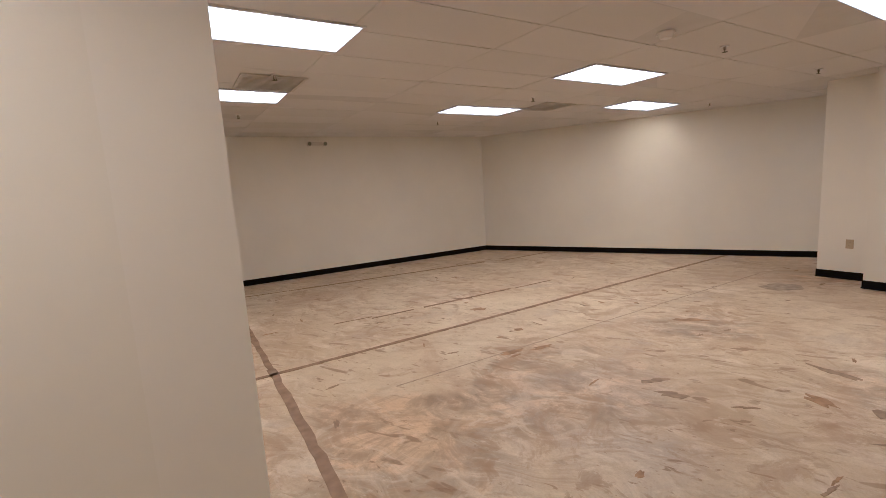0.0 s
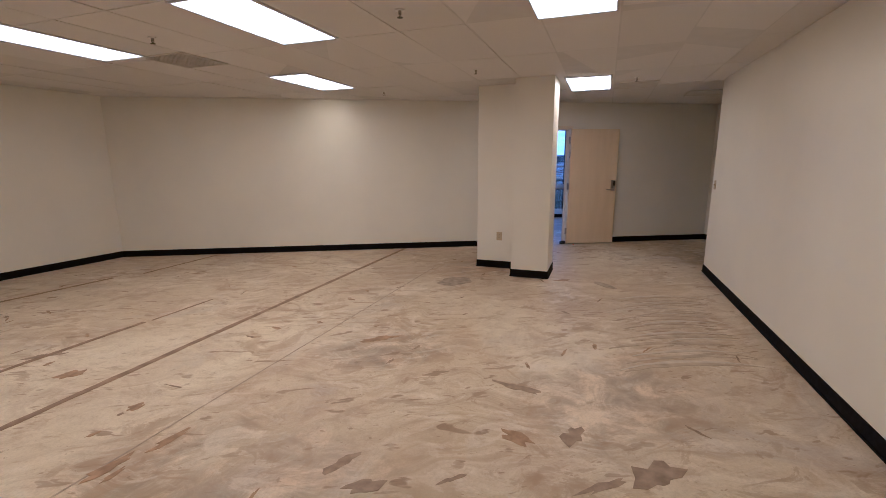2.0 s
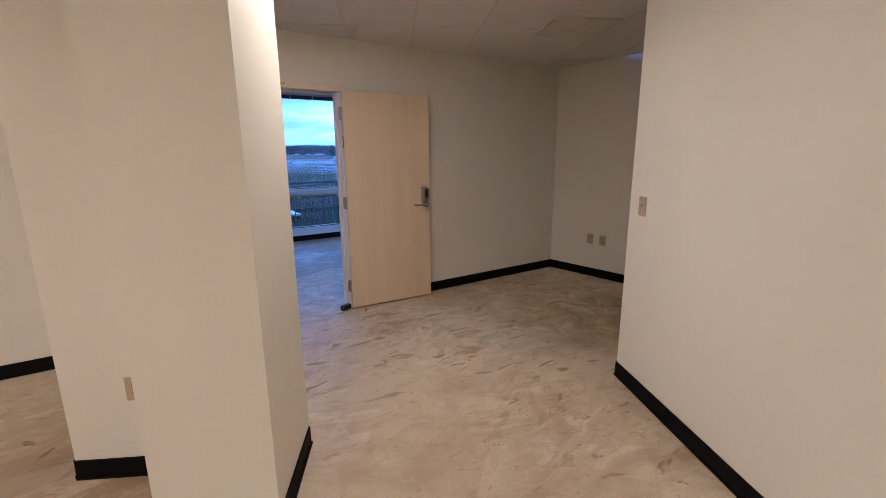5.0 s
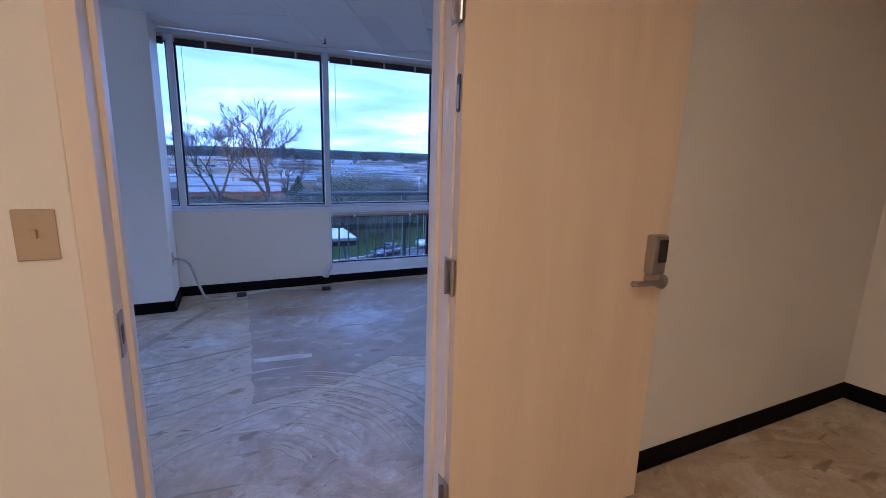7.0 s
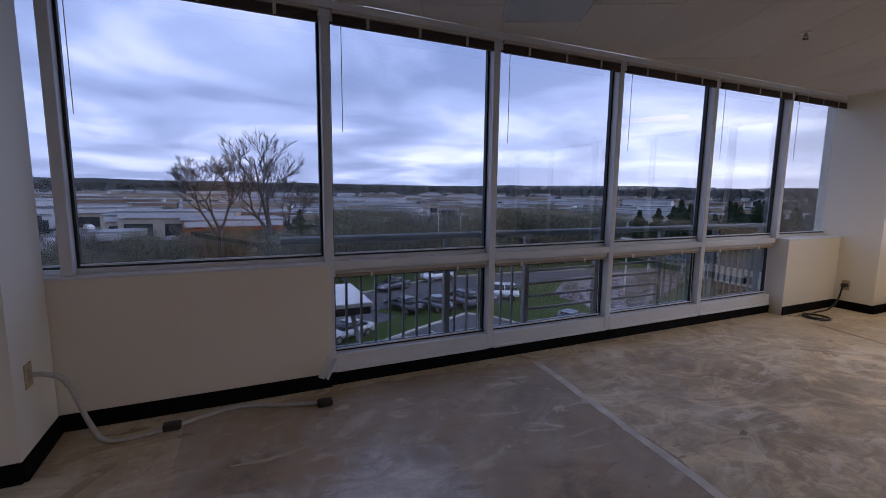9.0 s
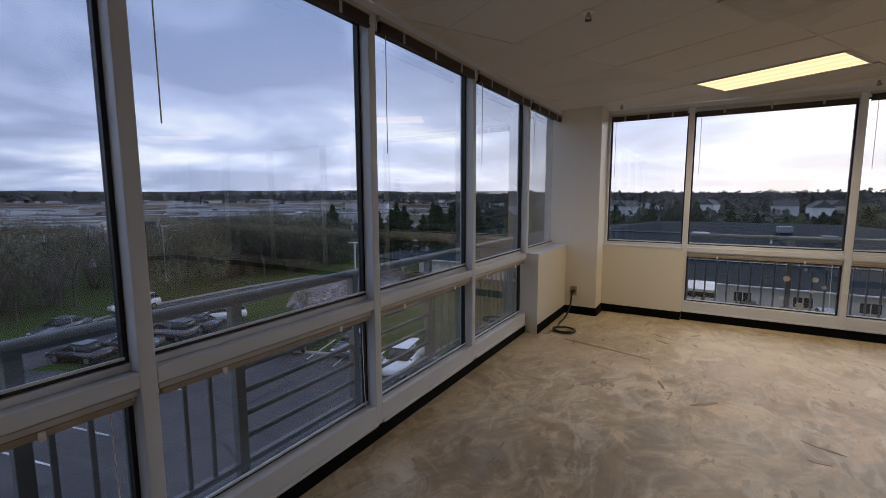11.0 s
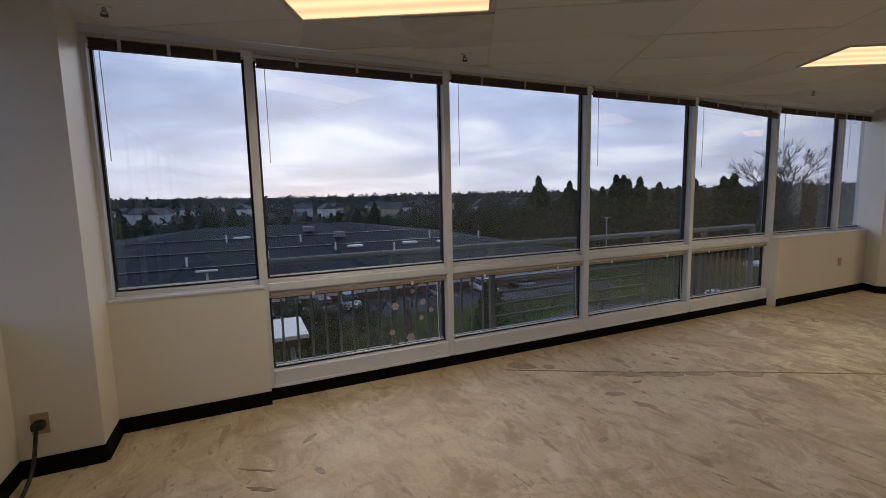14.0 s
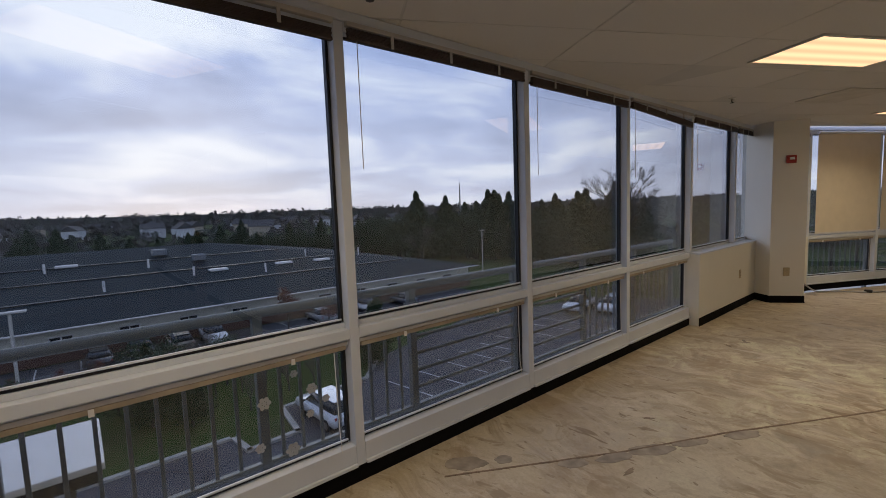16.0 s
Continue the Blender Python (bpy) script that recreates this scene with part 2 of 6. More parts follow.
def emitter(name, colour, strength, lines=False):
    def build(nt):
        e = nt.nodes.new("ShaderNodeEmission")
        e.inputs[0].default_value, e.inputs[1].default_value = (*colour, 1), strength
        if lines:
            w = nt.nodes.new("ShaderNodeTexWave")
            w.bands_direction = "Y"
            w.inputs["Scale"].default_value = 2.0
            nt.links.new(coords(nt), w.inputs["Vector"])
            nt.links.new(ramp_of(nt, w.outputs[1], [(0.0, tuple(c * 0.72 for c in colour)), (1.0, colour)]), e.inputs[0])
        return e.outputs[0]
    return material(name, build)


def build_asphalt(nt):
    p = principled(nt, (0.06, 0.06, 0.065), 0.9)
    p.inputs["Specular IOR Level"].default_value = 0.2
    v = coords(nt)
    a = ramp_of(nt, noise_tex(nt, v, 0.25, 6), [(0.3, (0.06, 0.06, 0.066)), (0.7, (0.105, 0.103, 0.106))])
    crack = nt.nodes.new("ShaderNodeTexVoronoi")
    crack.feature = "DISTANCE_TO_EDGE"
    crack.inputs["Scale"].default_value = 0.22
    nt.links.new(mixed(nt, 0.3, v, noise_tex(nt, v, 0.7, 4)), crack.inputs["Vector"])
    c = mixed(nt, ramp_of(nt, crack.outputs[0], [(0.0, 0.8), (0.012, 0.0)]), a, (0.02, 0.02, 0.022))
    nt.links.new(c, p.inputs["Base Color"])
    return p.outputs[0]


def build_ground(nt):
    p = principled(nt, (0.06, 0.09, 0.03), 1.0)
    p.inputs["Specular IOR Level"].default_value = 0.05
    v = coords(nt)
    a = ramp_of(nt, noise_tex(nt, v, 0.045, 8, 0.65), [(0.36, (0.022, 0.05, 0.010)), (0.52, (0.045, 0.075, 0.020)), (0.66, (0.075, 0.066, 0.036))])
    tuft = noise_tex(nt, v, 1.7, 8, 0.75)
    c = mixed(nt, ramp_of(nt, tuft, [(0.45, 0.0), (0.66, 0.6)]), a, (0.085, 0.078, 0.042))
    c = mixed(nt, ramp_of(nt, noise_tex(nt, v, 9.0, 4, 0.7), [(0.5, 0.0), (0.7, 0.5)]), c, (0.018, 0.034, 0.010))
    nt.links.new(c, p.inputs["Base Color"])
    bumped(nt, p, tuft, 0.3, 0.1)
    return p.outputs[0]


def build_shingle(nt):
    p = principled(nt, (0.05, 0.055, 0.065), 0.95)
    p.inputs["Specular IOR Level"].default_value = 0.15
    v = coords(nt)
    b = ramp_of(nt, noise_tex(nt, v, 0.35, 6), [(0.3, (0.014, 0.022, 0.026)), (0.7, (0.027, 0.037, 0.042))])
    f = noise_tex(nt, coords(nt, (1, 6, 6)), 2.5, 4)
    nt.links.new(mixed(nt, ramp_of(nt, f, [(0.4, 0.0), (0.7, 0.4)]), b, (0.042, 0.05, 0.058)), p.inputs["Base Color"])
    return p.outputs[0]


def build_leaf(lo, hi, lift=0.0):
    """lift: how far the shading normals are bent skyward, to brighten the leaves."""
    def build(nt):
        p = principled(nt, lo, 0.85)
        p.inputs["Specular IOR Level"].default_value = 0.15
        i = nt.nodes.new("ShaderNodeNewGeometry")
        nt.links.new(ramp_of(nt, i.outputs["Random Per Island"], [(0.0, lo), (1.0, hi)]), p.inputs["Base Color"])
        if lift:
            up = nt.nodes.new("ShaderNodeVectorMath")
            up.operation, up.inputs[1].default_value = "ADD", (0, 0, lift)
            one_ = nt.nodes.new("ShaderNodeVectorMath")
            one_.operation = "NORMALIZE"
            nt.links.new(i.outputs["Normal"], up.inputs[0])
            nt.links.new(up.outputs[0], one_.inputs[0])
            nt.links.new(one_.outputs[0], p.inputs["Normal"])
        return p.outputs[0]
    return build


def build_carpaint(nt):
    p = principled(nt, (0.5, 0.5, 0.5), 0.25)
    o = nt.nodes.new("ShaderNodeObjectInfo")
    nt.links.new(o.outputs["Color"], p.inputs["Base Color"])
    p.inputs["Coat Weight"].default_value = 0.6
    return p.outputs[0]


WALL = material("cream wall paint", build_paint((0.76, 0.73, 0.63)))
COLUMN = material("cream column paint", build_paint((0.78, 0.75, 0.66)))
BASE = simple("black rubber base", (0.006, 0.0055, 0.006), 0.8, vary=0.3, shine=0.1)
FLOOR = material("stripped concrete", build_floor([(0.30, (0.40, 0.315, 0.19)), (0.45, (0.55, 0.465, 0.315)), (0.68, (0.69, 0.62, 0.46))], 0.5, 0.75, [(3.4, 2.3, 2.6, (0.42, 0.33, 0.20)), (5.0, -2.6, 2.4, (0.50, 0.415, 0.29)), (2.9, 2.9, 1.2, (0.33, 0.25, 0.145)), (4.4, 1.2, 0.9, (0.36, 0.25, 0.135)), (1.9, -1.7, 1.1, (0.30, 0.225, 0.115)), (0.0, 0.7, 1.2, (0.50, 0.455, 0.395)), (-1.5, 2.0, 1.1, (0.50, 0.455, 0.395)), (5.0, -5.0, 0.9, (0.40, 0.34, 0.27)), (-2.0, -5.5, 0.8, (0.42, 0.345, 0.25)), (-3.4, -4.35, 0.7, (0.36, 0.30, 0.22)), (-1.9, -1.6, 0.8, (0.37, 0.27, 0.16)), (-5.0, -7.4, 1.0, (0.38, 0.29, 0.18)), (-4.4, -6.2, 1.0, (0.40, 0.32, 0.22)), (4.0, -5.4, 1.0, (0.36, 0.29, 0.2))]))
TILE = material("ceiling tile", build_tile)
TBAR = simple("ceiling grid", (0.60, 0.575, 0.535), 0.6, vary=0.05)
WOOD = material("pale maple veneer", build_wood)
FRAMEPAINT = material("cream frame paint", build_paint((0.74, 0.65, 0.51), 0.2))
ALU = simple("painted aluminium", (0.66, 0.69, 0.73), 0.36, vary=0.05, scale=3)
GASKET = simple("black gasket", (0.015, 0.015, 0.017), 0.5, vary=0.2)
GLASS = material("window glass", build_glass)
BLIND = simple("dark brown blind", (0.06, 0.042, 0.036), 0.5, vary=0.25)
BLINDTAN = simple("tan blind slats", (0.34, 0.28, 0.2), 0.5, vary=0.2)
BLINDRAIL = simple("blind rail", (0.5, 0.47, 0.43), 0.45, vary=0.1)
RAIL = simple("grey painted steel", (0.20, 0.215, 0.215), 0.4, vary=0.15)
STEEL = simple("brushed steel", (0.40, 0.37, 0.34), 0.34, 0.9, vary=0.06, scale=3)
DARK = simple("black plastic", (0.015, 0.015, 0.016), 0.4, vary=0.2)
PLATE = simple("ivory plate", (0.44, 0.355, 0.215), 0.4, vary=0.06)
WHITE = simple("white plastic", (0.75, 0.72, 0.68), 0.4, vary=0.05)
RED = simple("red plastic", (0.33, 0.03, 0.02), 0.4, vary=0.15)
VENT = simple("grey vent", (0.60, 0.565, 0.51), 0.6, vary=0.12)
CABLE = simple("grey flexible conduit", (0.45, 0.44, 0.42), 0.45, vary=0.15, scale=40)
GLUE = simple("brown adhesive", (0.275, 0.195, 0.12), 0.7, vary=0.35, scale=9)
PANEL = emitter("inner diffuser", (1.0, 0.72, 0.44), 2.6)
PANELWARM = emitter("warm diffuser", (1.0, 0.60, 0.30), 1.5, True)
SHADE = simple("cream roller shade", (0.74, 0.66, 0.52), 0.8, vary=0.05, bump=0.2, bscale=300)
ASPHALT = material("asphalt", build_asphalt)
GROUND = material("grass and scrub", build_ground)
LINE = simple("white road paint", (0.62, 0.62, 0.6), 0.7, vary=0.25, scale=3)
KERB = simple("concrete kerb", (0.38, 0.36, 0.32), 0.8, vary=0.2, scale=2)
SHINGLE = material("dark shingle", build_shingle)
SIDING = simple("cream siding", (0.72, 0.69, 0.58), 0.7, vary=0.08, scale=1.5)
BARK = simple("bark", (0.085, 0.07, 0.06), 0.9, vary=0.3, scale=6)
CARPAINT = material("car paint", build_carpaint)
CARGLASS = simple("car glass", (0.02, 0.025, 0.03), 0.08, vary=0.2)
TYRE = simple("tyre", (0.018, 0.018, 0.018), 0.8, vary=0.2)


# ---- building blocks ----
U = Vector((0.4648, 0.8854, 0))
V = Vector((0.8854, -0.4648, 0))
CEIL = 2.60


def box(bm, c, s, bevel=0.0, turn=None):
    """A box of size s about c in a bmesh; turn: a matrix about its centre."""
    m = Matrix.Translation(c) @ (turn.to_4x4() if turn else Matrix()) @ Matrix.Diagonal((*s, 1))
    r = bmesh.ops.create_cube(bm, size=1, matrix=m)
    if bevel:
        edges = list({e for v in r["verts"] for e in v.link_edges})
        bmesh.ops.bevel(bm, geom=edges, offset=bevel, segments=2, affect="EDGES", profile=0.5)


def tube(bm, points, radius, sides=8):
    """A round bar along a line of points."""
    rings = []
    pts = [Vector(p) for p in points]
    for i, p in enumerate(pts):
        d = (pts[min(i + 1, len(pts) - 1)] - pts[max(i - 1, 0)]).normalized()
        a = d.orthogonal().normalized() if abs(d.z) > 0.95 else d.cross(Vector((0, 0, 1))).normalized()
        b = d.cross(a)
        rad = radius[i] if isinstance(radius, (list, tuple)) else radius
        rings.append([bm.verts.new(p + rad * (math.cos(k * math.tau / sides) * a + math.sin(k * math.tau / sides) * b)) for k in range(sides)])
    for r0, r1 in zip(rings, rings[1:]):
        for k in range(sides):
            bm.faces.new((r0[k], r0[(k + 1) % sides], r1[(k + 1) % sides], r1[k]))
    bm.faces.new(rings[0][::-1])
    bm.faces.new(rings[-1])


def cyl(bm, c, r, h, axis="z", sides=16, r2=None):
    turn = {"z": Matrix(), "x": Matrix.Rotation(math.pi / 2, 4, "Y"), "y": Matrix.Rotation(math.pi / 2, 4, "X")}[axis]
    bmesh.ops.create_cone(bm, cap_ends=True, segments=sides, radius1=r, radius2=r if r2 is None else r2, depth=h, matrix=Matrix.Translation(c) @ turn)


def prism(bm, poly, z0, z1):
    lo = [bm.verts.new((x, y, z0)) for x, y in poly]
    hi = [bm.verts.new((x, y, z1)) for x, y in poly]
    bm.faces.new(lo[::-1])
    bm.faces.new(hi)
    for i in range(len(poly)):
        j = (i + 1) % len(poly)
        bm.faces.new((lo[i], lo[j], hi[j], hi[i]))


def mesh_of(name, bm, mat, smooth=False):
    bmesh.ops.recalc_face_normals(bm, faces=bm.faces)
    me = bpy.data.meshes.new(name)
    bm.to_mesh(me)
    bm.free()
    me.materials.append(mat)
    if smooth:
        for p in me.polygons:
            p.use_smooth = True
    return me


def part(name, bm, mat, parent=None, label="", smooth=False):
    ob = new(name, mesh_of(name, bm, mat, smooth))
    ob.parent = parent
    if label:
        ob["label"] = label
    return ob


def thing(name, label, category, m=None, group="", kind=""):
    ob = new(name)
    ob.empty_display_size = 0.1
    if m is not None:
        ob.matrix_basis = m
    return tagged(ob, label, category, group, kind)


def one(fill, *args, **kw):
    bm = bmesh.new()
    fill(bm, *args, **kw)
    return bm


def setting(name, bm, mat, label=""):
    ob = part(name, bm, mat)
    return tagged(ob, label or name.replace("_", " "), name.split("_")[0], "", "structure")


def wall_poly(p0, p1, thick):
    """A strip from p0 to p1, with its thickness to the left of the way."""
    a, b = Vector(p0), Vector(p1)
    d = (b - a).normalized()
    n = Vector((-d.y, d.x)) * thick
    return [tuple(a), tuple(b), tuple(b + n), tuple(a + n)]


def wall(name, p0, p1, thick=0.13, z0=0.0, z1=2.9, mat=None, base=True, label="cream painted plasterboard wall"):
    w = setting(name, one(prism, wall_poly(p0, p1, thick), z0, z1), mat or WALL, label)
    if base:
        skirting([p0, p1])
    return w


def skirting(points, h=0.102, t=0.009):
    """Black cove base to the right of the way, along each leg."""
    bm = bmesh.new()
    for a, b in zip(points, points[1:]):
        a, b = Vector(a), Vector(b)
        d = (b - a).normalized()
        prism(bm, wall_poly(tuple(b + d * 0.002), tuple(a - d * 0.002), t), 0.0, h)
        prism(bm, wall_poly(tuple(b + d * 0.002), tuple(a - d * 0.002), t + 0.008), 0.0, 0.012)
    return tagged(part("baseboard", bm, BASE), "black rubber cove base along the wall", "baseboard", "", "structure")


# ---- shell: floor, walls, ceilings ----
FAC3 = Vector((6.50, -6.68))
f3 = lambda s: (FAC3.x - U.x * s, FAC3.y - U.y * s)
floor_poly = [(-14, -14), (f3(9)[0], f3(9)[1]), f3(0), (7.09, -6.1), (7.09, 3.97), (-6.5, 3.97), (-6.5, 0.06), (-14, 0.06)]
floor = setting("floor", one(prism, floor_poly, -0.25, 0.0), FLOOR, "bare stripped concrete floor with glue marks")

# wall with the door; its room face is y = 0
WT = 0.13
setting("wall_door_side", one(prism, [(-7.9, 0), (-0.985, 0), (-0.985, WT), (-7.9, WT)], 0, 2.9), WALL, "cream plasterboard partition wall")
setting("wall_door_end", one(prism, [(0.055, 0), (3.05, 0), (3.05, WT), (0.055, WT)], 0, 2.9), WALL, "cream plasterboard partition wall")
setting("wall_over_door", one(prism, [(-0.985, 0), (0.055, 0), (0.055, WT), (-0.985, WT)], 2.185, 2.9), WALL, "cream plasterboard over the door")
skirting([(-7.84, 0), (-1.0, 0)])
skirting([(0.07, 0), (2.94, 0)])
skirting([(3.05, WT), (0.07, WT)])
skirting([(-1.0, WT), (-6.4, WT)])

cornA = Vector((-7.84, 0))
lend = (-12.0, -7.33)
wall("wall_left", lend, tuple(cornA))
RW = Vector((1.064, -2.415))
RD = Vector((0.446, 0.895))
rwb = RW - RD * 10.0
wall("wall_right", tuple(RW), tuple(rwb))
rw_out = RW + V.xy * 0.13
skirting([tuple(rw_out), tuple(RW)])
wall("wall_alcove", (2.94, 0.0), (3.31, -2.9))
wall("wall_alcove_back", (3.31, -2.9), (0.9, -2.98))
pier = Vector((-4.958, -8.337))
hall_end = pier - U.xy * 3.6
wall("wall_hall_left", tuple(hall_end), tuple(pier - U.xy * 0.37), mat=WALL)
setting("wall_hall_pier", one(prism, [tuple(pier - U.xy * 0.37 + V.xy * 0.0), tuple(pier), tuple(pier - V.xy * 0.16), tuple(pier - U.xy * 0.37 - V.xy * 0.16)], 0, 2.9), COLUMN, "cream painted wall end by the hallway")
skirting([tuple(pier - U.xy * 0.37), tuple(pier), tuple(pier - V.xy * 0.16)])
wall("wall_back", tuple(pier - V.xy * 0.16 - U.xy * 0.2), (lend[0] - 0.2, lend[1] - 0.1))
wall("wall_hall_end", tuple(rwb), tuple(hall_end - V.xy * 0.1))
# far end of the window room, out of sight
wall("wall_window_room_end", (-6.4, 3.97), (-6.4, WT), mat=WALL)
wall("wall_inner_strip", (3.60, -14), (3.44, 0.0), thick=0.13)
wall("wall_inner_strip_end", (3.44, 0.0), (3.05, WT), thick=0.1)
wall("wall_strip_end", f3(8.6), (2.5, -14.2))


def plaster_column(name, poly, label):
    """poly runs anticlockwise seen from above."""
    c = thing(name, label, "column")
    part("shaft", one(prism, poly, 0, 2.62), COLUMN, c)
    bm = bmesh.new()
    pts = poly + poly[:1]
    for a, b in zip(pts, pts[1:]):
        prism(bm, wall_poly(b, a, 0.009), 0.0, 0.102)
        prism(bm, wall_poly(b, a, 0.017), 0.0, 0.012)
    part("base_strip", bm, BASE, c, "black rubber base")
    return c


pm = Vector((-1.726, -2.248))
q = lambda o, a, b: (o.x + V.x * a + U.x * b, o.y + V.y * a + U.y * b)
plaster_column("column", [q(pm, 0, 0), q(pm, 0.495, 0), q(pm, 0.495, 0.6), q(pm, 0, 0.6)], "square cream plasterboard column standing free in the room")
pl = Vector((-2.056, -1.58))
plaster_column("column", [q(pl, 0, 0), q(pl, 0.598, 0), q(pl, 0.598, 0.5), q(pl, 0, 0.5)], "narrower cream column boxing behind the square column")
plaster_column("column", [(-1.715, 3.315), (-1.236, 3.315), (-1.236, 3.78), (-1.715, 3.78)], "cream boxed column in front of the window wall")
plaster_column("column", [(6.553, 3.28), (7.03, 3.28), (7.03, 3.97), (6.553, 3.97)], "cream corner column between the two window walls")
plaster_column("column", [(6.264, -6.009), (6.60, -6.50), (7.08, -6.05), (6.618, -5.743)], "cream column at the bend of the window wall")


def ceiling(name, origin, cuts, span, skip):
    """A lay-in ceiling on a grid along U and V about origin, cut by planes (point, normal that points out). skip: cells left open."""
    bm = bmesh.new()
    rnd = random.Random(5)
    a0, a1, b0, b1 = span
    LU, LV = 1.19, 0.56
    P = lambda a, b, z: Vector((origin[0] + U.x * a * LU + V.x * b * LV, origin[1] + U.y * a * LU + V.y * b * LV, z))
    for a in range(a0, a1):
        for b in range(b0, b1):
            if (a, b) in skip:
                continue
            g, z = 0.007, CEIL + rnd.uniform(0.0, 0.004)
            t1, t2 = rnd.uniform(-0.003, 0.003), rnd.uniform(-0.002, 0.002)
            cs = []
            for da, db in ((-0.5, -0.5), (0.5, -0.5), (0.5, 0.5), (-0.5, 0.5)):
                cs.append(P(a + da * (1 - 2 * g / LU), b + db * (1 - 2 * g / LV), z + da * t1 + db * t2))
            lo = [bm.verts.new(c) for c in cs]
            hi = [bm.verts.new(c + Vector((0, 0, 0.012))) for c in cs]
            bm.faces.new(lo)
            for i in range(4):
                j = (i + 1) % 4
                bm.faces.new((lo[i], lo[j], hi[j], hi[i]))
    for co, no in cuts:
        bmesh.ops.bisect_plane(bm, geom=list(bm.verts) + list(bm.edges) + list(bm.faces), plane_co=co, plane_no=no, clear_outer=True)
    c = setting(name, bm, TILE, "off-white lay-in ceiling tiles, some sagging")
    back = bmesh.new()
    pts = [P(a0 - 1, b0 - 1, 0), P(a1, b0 - 1, 0), P(a1, b1, 0), P(a0 - 1, b1, 0)]
    f = back.faces.new([back.verts.new((p.x, p.y, CEIL + 0.008)) for p in pts])
    for co, no in cuts:
        bmesh.ops.bisect_plane(back, geom=list(back.verts) + list(back.edges) + list(back.faces), plane_co=co, plane_no=no, clear_outer=True)
    bmesh.ops.solidify(back, geom=list(back.faces), thickness=-0.004)
    g = part("ceiling_grid", back, TBAR)
    tagged(g, "pale metal ceiling grid behind the tiles", "ceiling", "", "structure")
    return P


IN_O, OUT_O = (-4.29, -4.27), (5.88, 1.665)
IN_LIGHTS = [(-5.82, -7.39), (-7.62, -6.47), (-6.24, -3.386), (-4.298, -4.268), (-4.292, -1.669), (-2.29, -5.23), (-0.596, -1.97), (-4.6, -9.9)]
OUT_LIGHTS = [Vector((5.88, 1.665, 0)), Vector((5.42, -2.55, 0)), Vector((5.17, -6.7, 0))]
PI = ceiling("ceiling_inner", IN_O, [((0, 0.0, 0), (0, 1, 0)), ((3.05, 0, 0), (1, 0, 0))], (-8, 7, -14, 12), set())
PO = ceiling("ceiling_window_strip", OUT_O, [((0, 3.79, 0), (0, 1, 0)), ((6.93, 0, 0), (1, 0, 0)), ((3.06, 0, 0), (-1, 0, 0)), ((FAC3.x, FAC3.y, 0), tuple(V))], (-14, 6, -8, 14), set())
ceiling("ceiling_window_room", OUT_O, [((0, 3.79, 0), (0, 1, 0)), ((3.06, 0, 0), (1, 0, 0)), ((0, 0.12, 0), (0, -1, 0))], (-9, 4, -16, 4), set())


def ceiling_light(at, panel, power, label, colour, cone=180):
    ang = math.atan2(U.y, U.x)
    L = thing("ceiling_light", label, "ceiling light", Matrix.Translation((at.x, at.y, CEIL)) @ Matrix.Rotation(ang, 4, "Z"), "recessed ceiling lights")
    bm = bmesh.new()
    for s in (-1, 1):
        box(bm, (0, s * 0.278, -0.004), (1.15, 0.019, 0.016), 0.003)
        box(bm, (s * 0.566, 0, -0.004), (0.019, 0.537, 0.016), 0.003)
    part("frame", bm, TBAR, L)
    bm = bmesh.new()
    box(bm, (0, 0, -0.003), (1.112, 0.536, 0.006))
    part("diffuser", bm, panel, L, "glowing prismatic diffuser")
    la = bpy.data.lights.new("lamp", "AREA")
    la.shape, la.size, la.size_y, la.energy, la.color = "RECTANGLE", 1.1, 0.53, power, colour
    la.spread = radians(cone)
    lo = new("lamp", la)
    lo.parent = L
    lo.matrix_basis = Matrix.Translation((0, 0, -0.02))
    return L


for a, b in IN_LIGHTS:
    ceiling_light(Vector((a, b, 0)), PANEL, INNER_LAMP, "bright white recessed troffer light, switched on", LAMP_COLOUR)
# added spot by the fitting nearest the back wall, for the bright pool there
pool = bpy.data.lights.new("lamp", "SPOT")
pool.energy, pool.color, pool.spot_size, pool.spot_blend, pool.shadow_soft_size = 13.0, (1.0, 0.56, 0.2), radians(60), 1.0, 0.12
pool_ob = new("lamp", pool)
pool_ob.matrix_world = look((-4.15, -1.25, 2.56), (-4.33, 0.0, 2.2))
for p in OUT_LIGHTS:
    ceiling_light(p, PANELWARM, OUTER_LAMP, "warm recessed troffer light, switched on", (0.96, 0.755, 0.48), 140)


# ---- window walls ----
def face(o, turn):
    return Matrix.Translation(o) @ Matrix.Rotation(turn, 4, "Z")


FM = face((0, 3.80, 0), 0)
FN = face((6.935, 0, 0), -math.pi / 2)
F3 = face((FAC3.x + V.x * 0.1, FAC3.y + V.y * 0.1, 0), math.atan2(-U.y, -U.x))
SILL, TOP = 0.90, 2.548
window_count = [0]


def pane(name, x0, x1, z0, z1, y, parent):
    g = part(name, one(box, ((x0 + x1) / 2, y, (z0 + z1) / 2), (x1 - x0, 0.006, z1 - z0)), GLASS, parent, "clear glass pane")
    g.visible_shadow = False
    return g


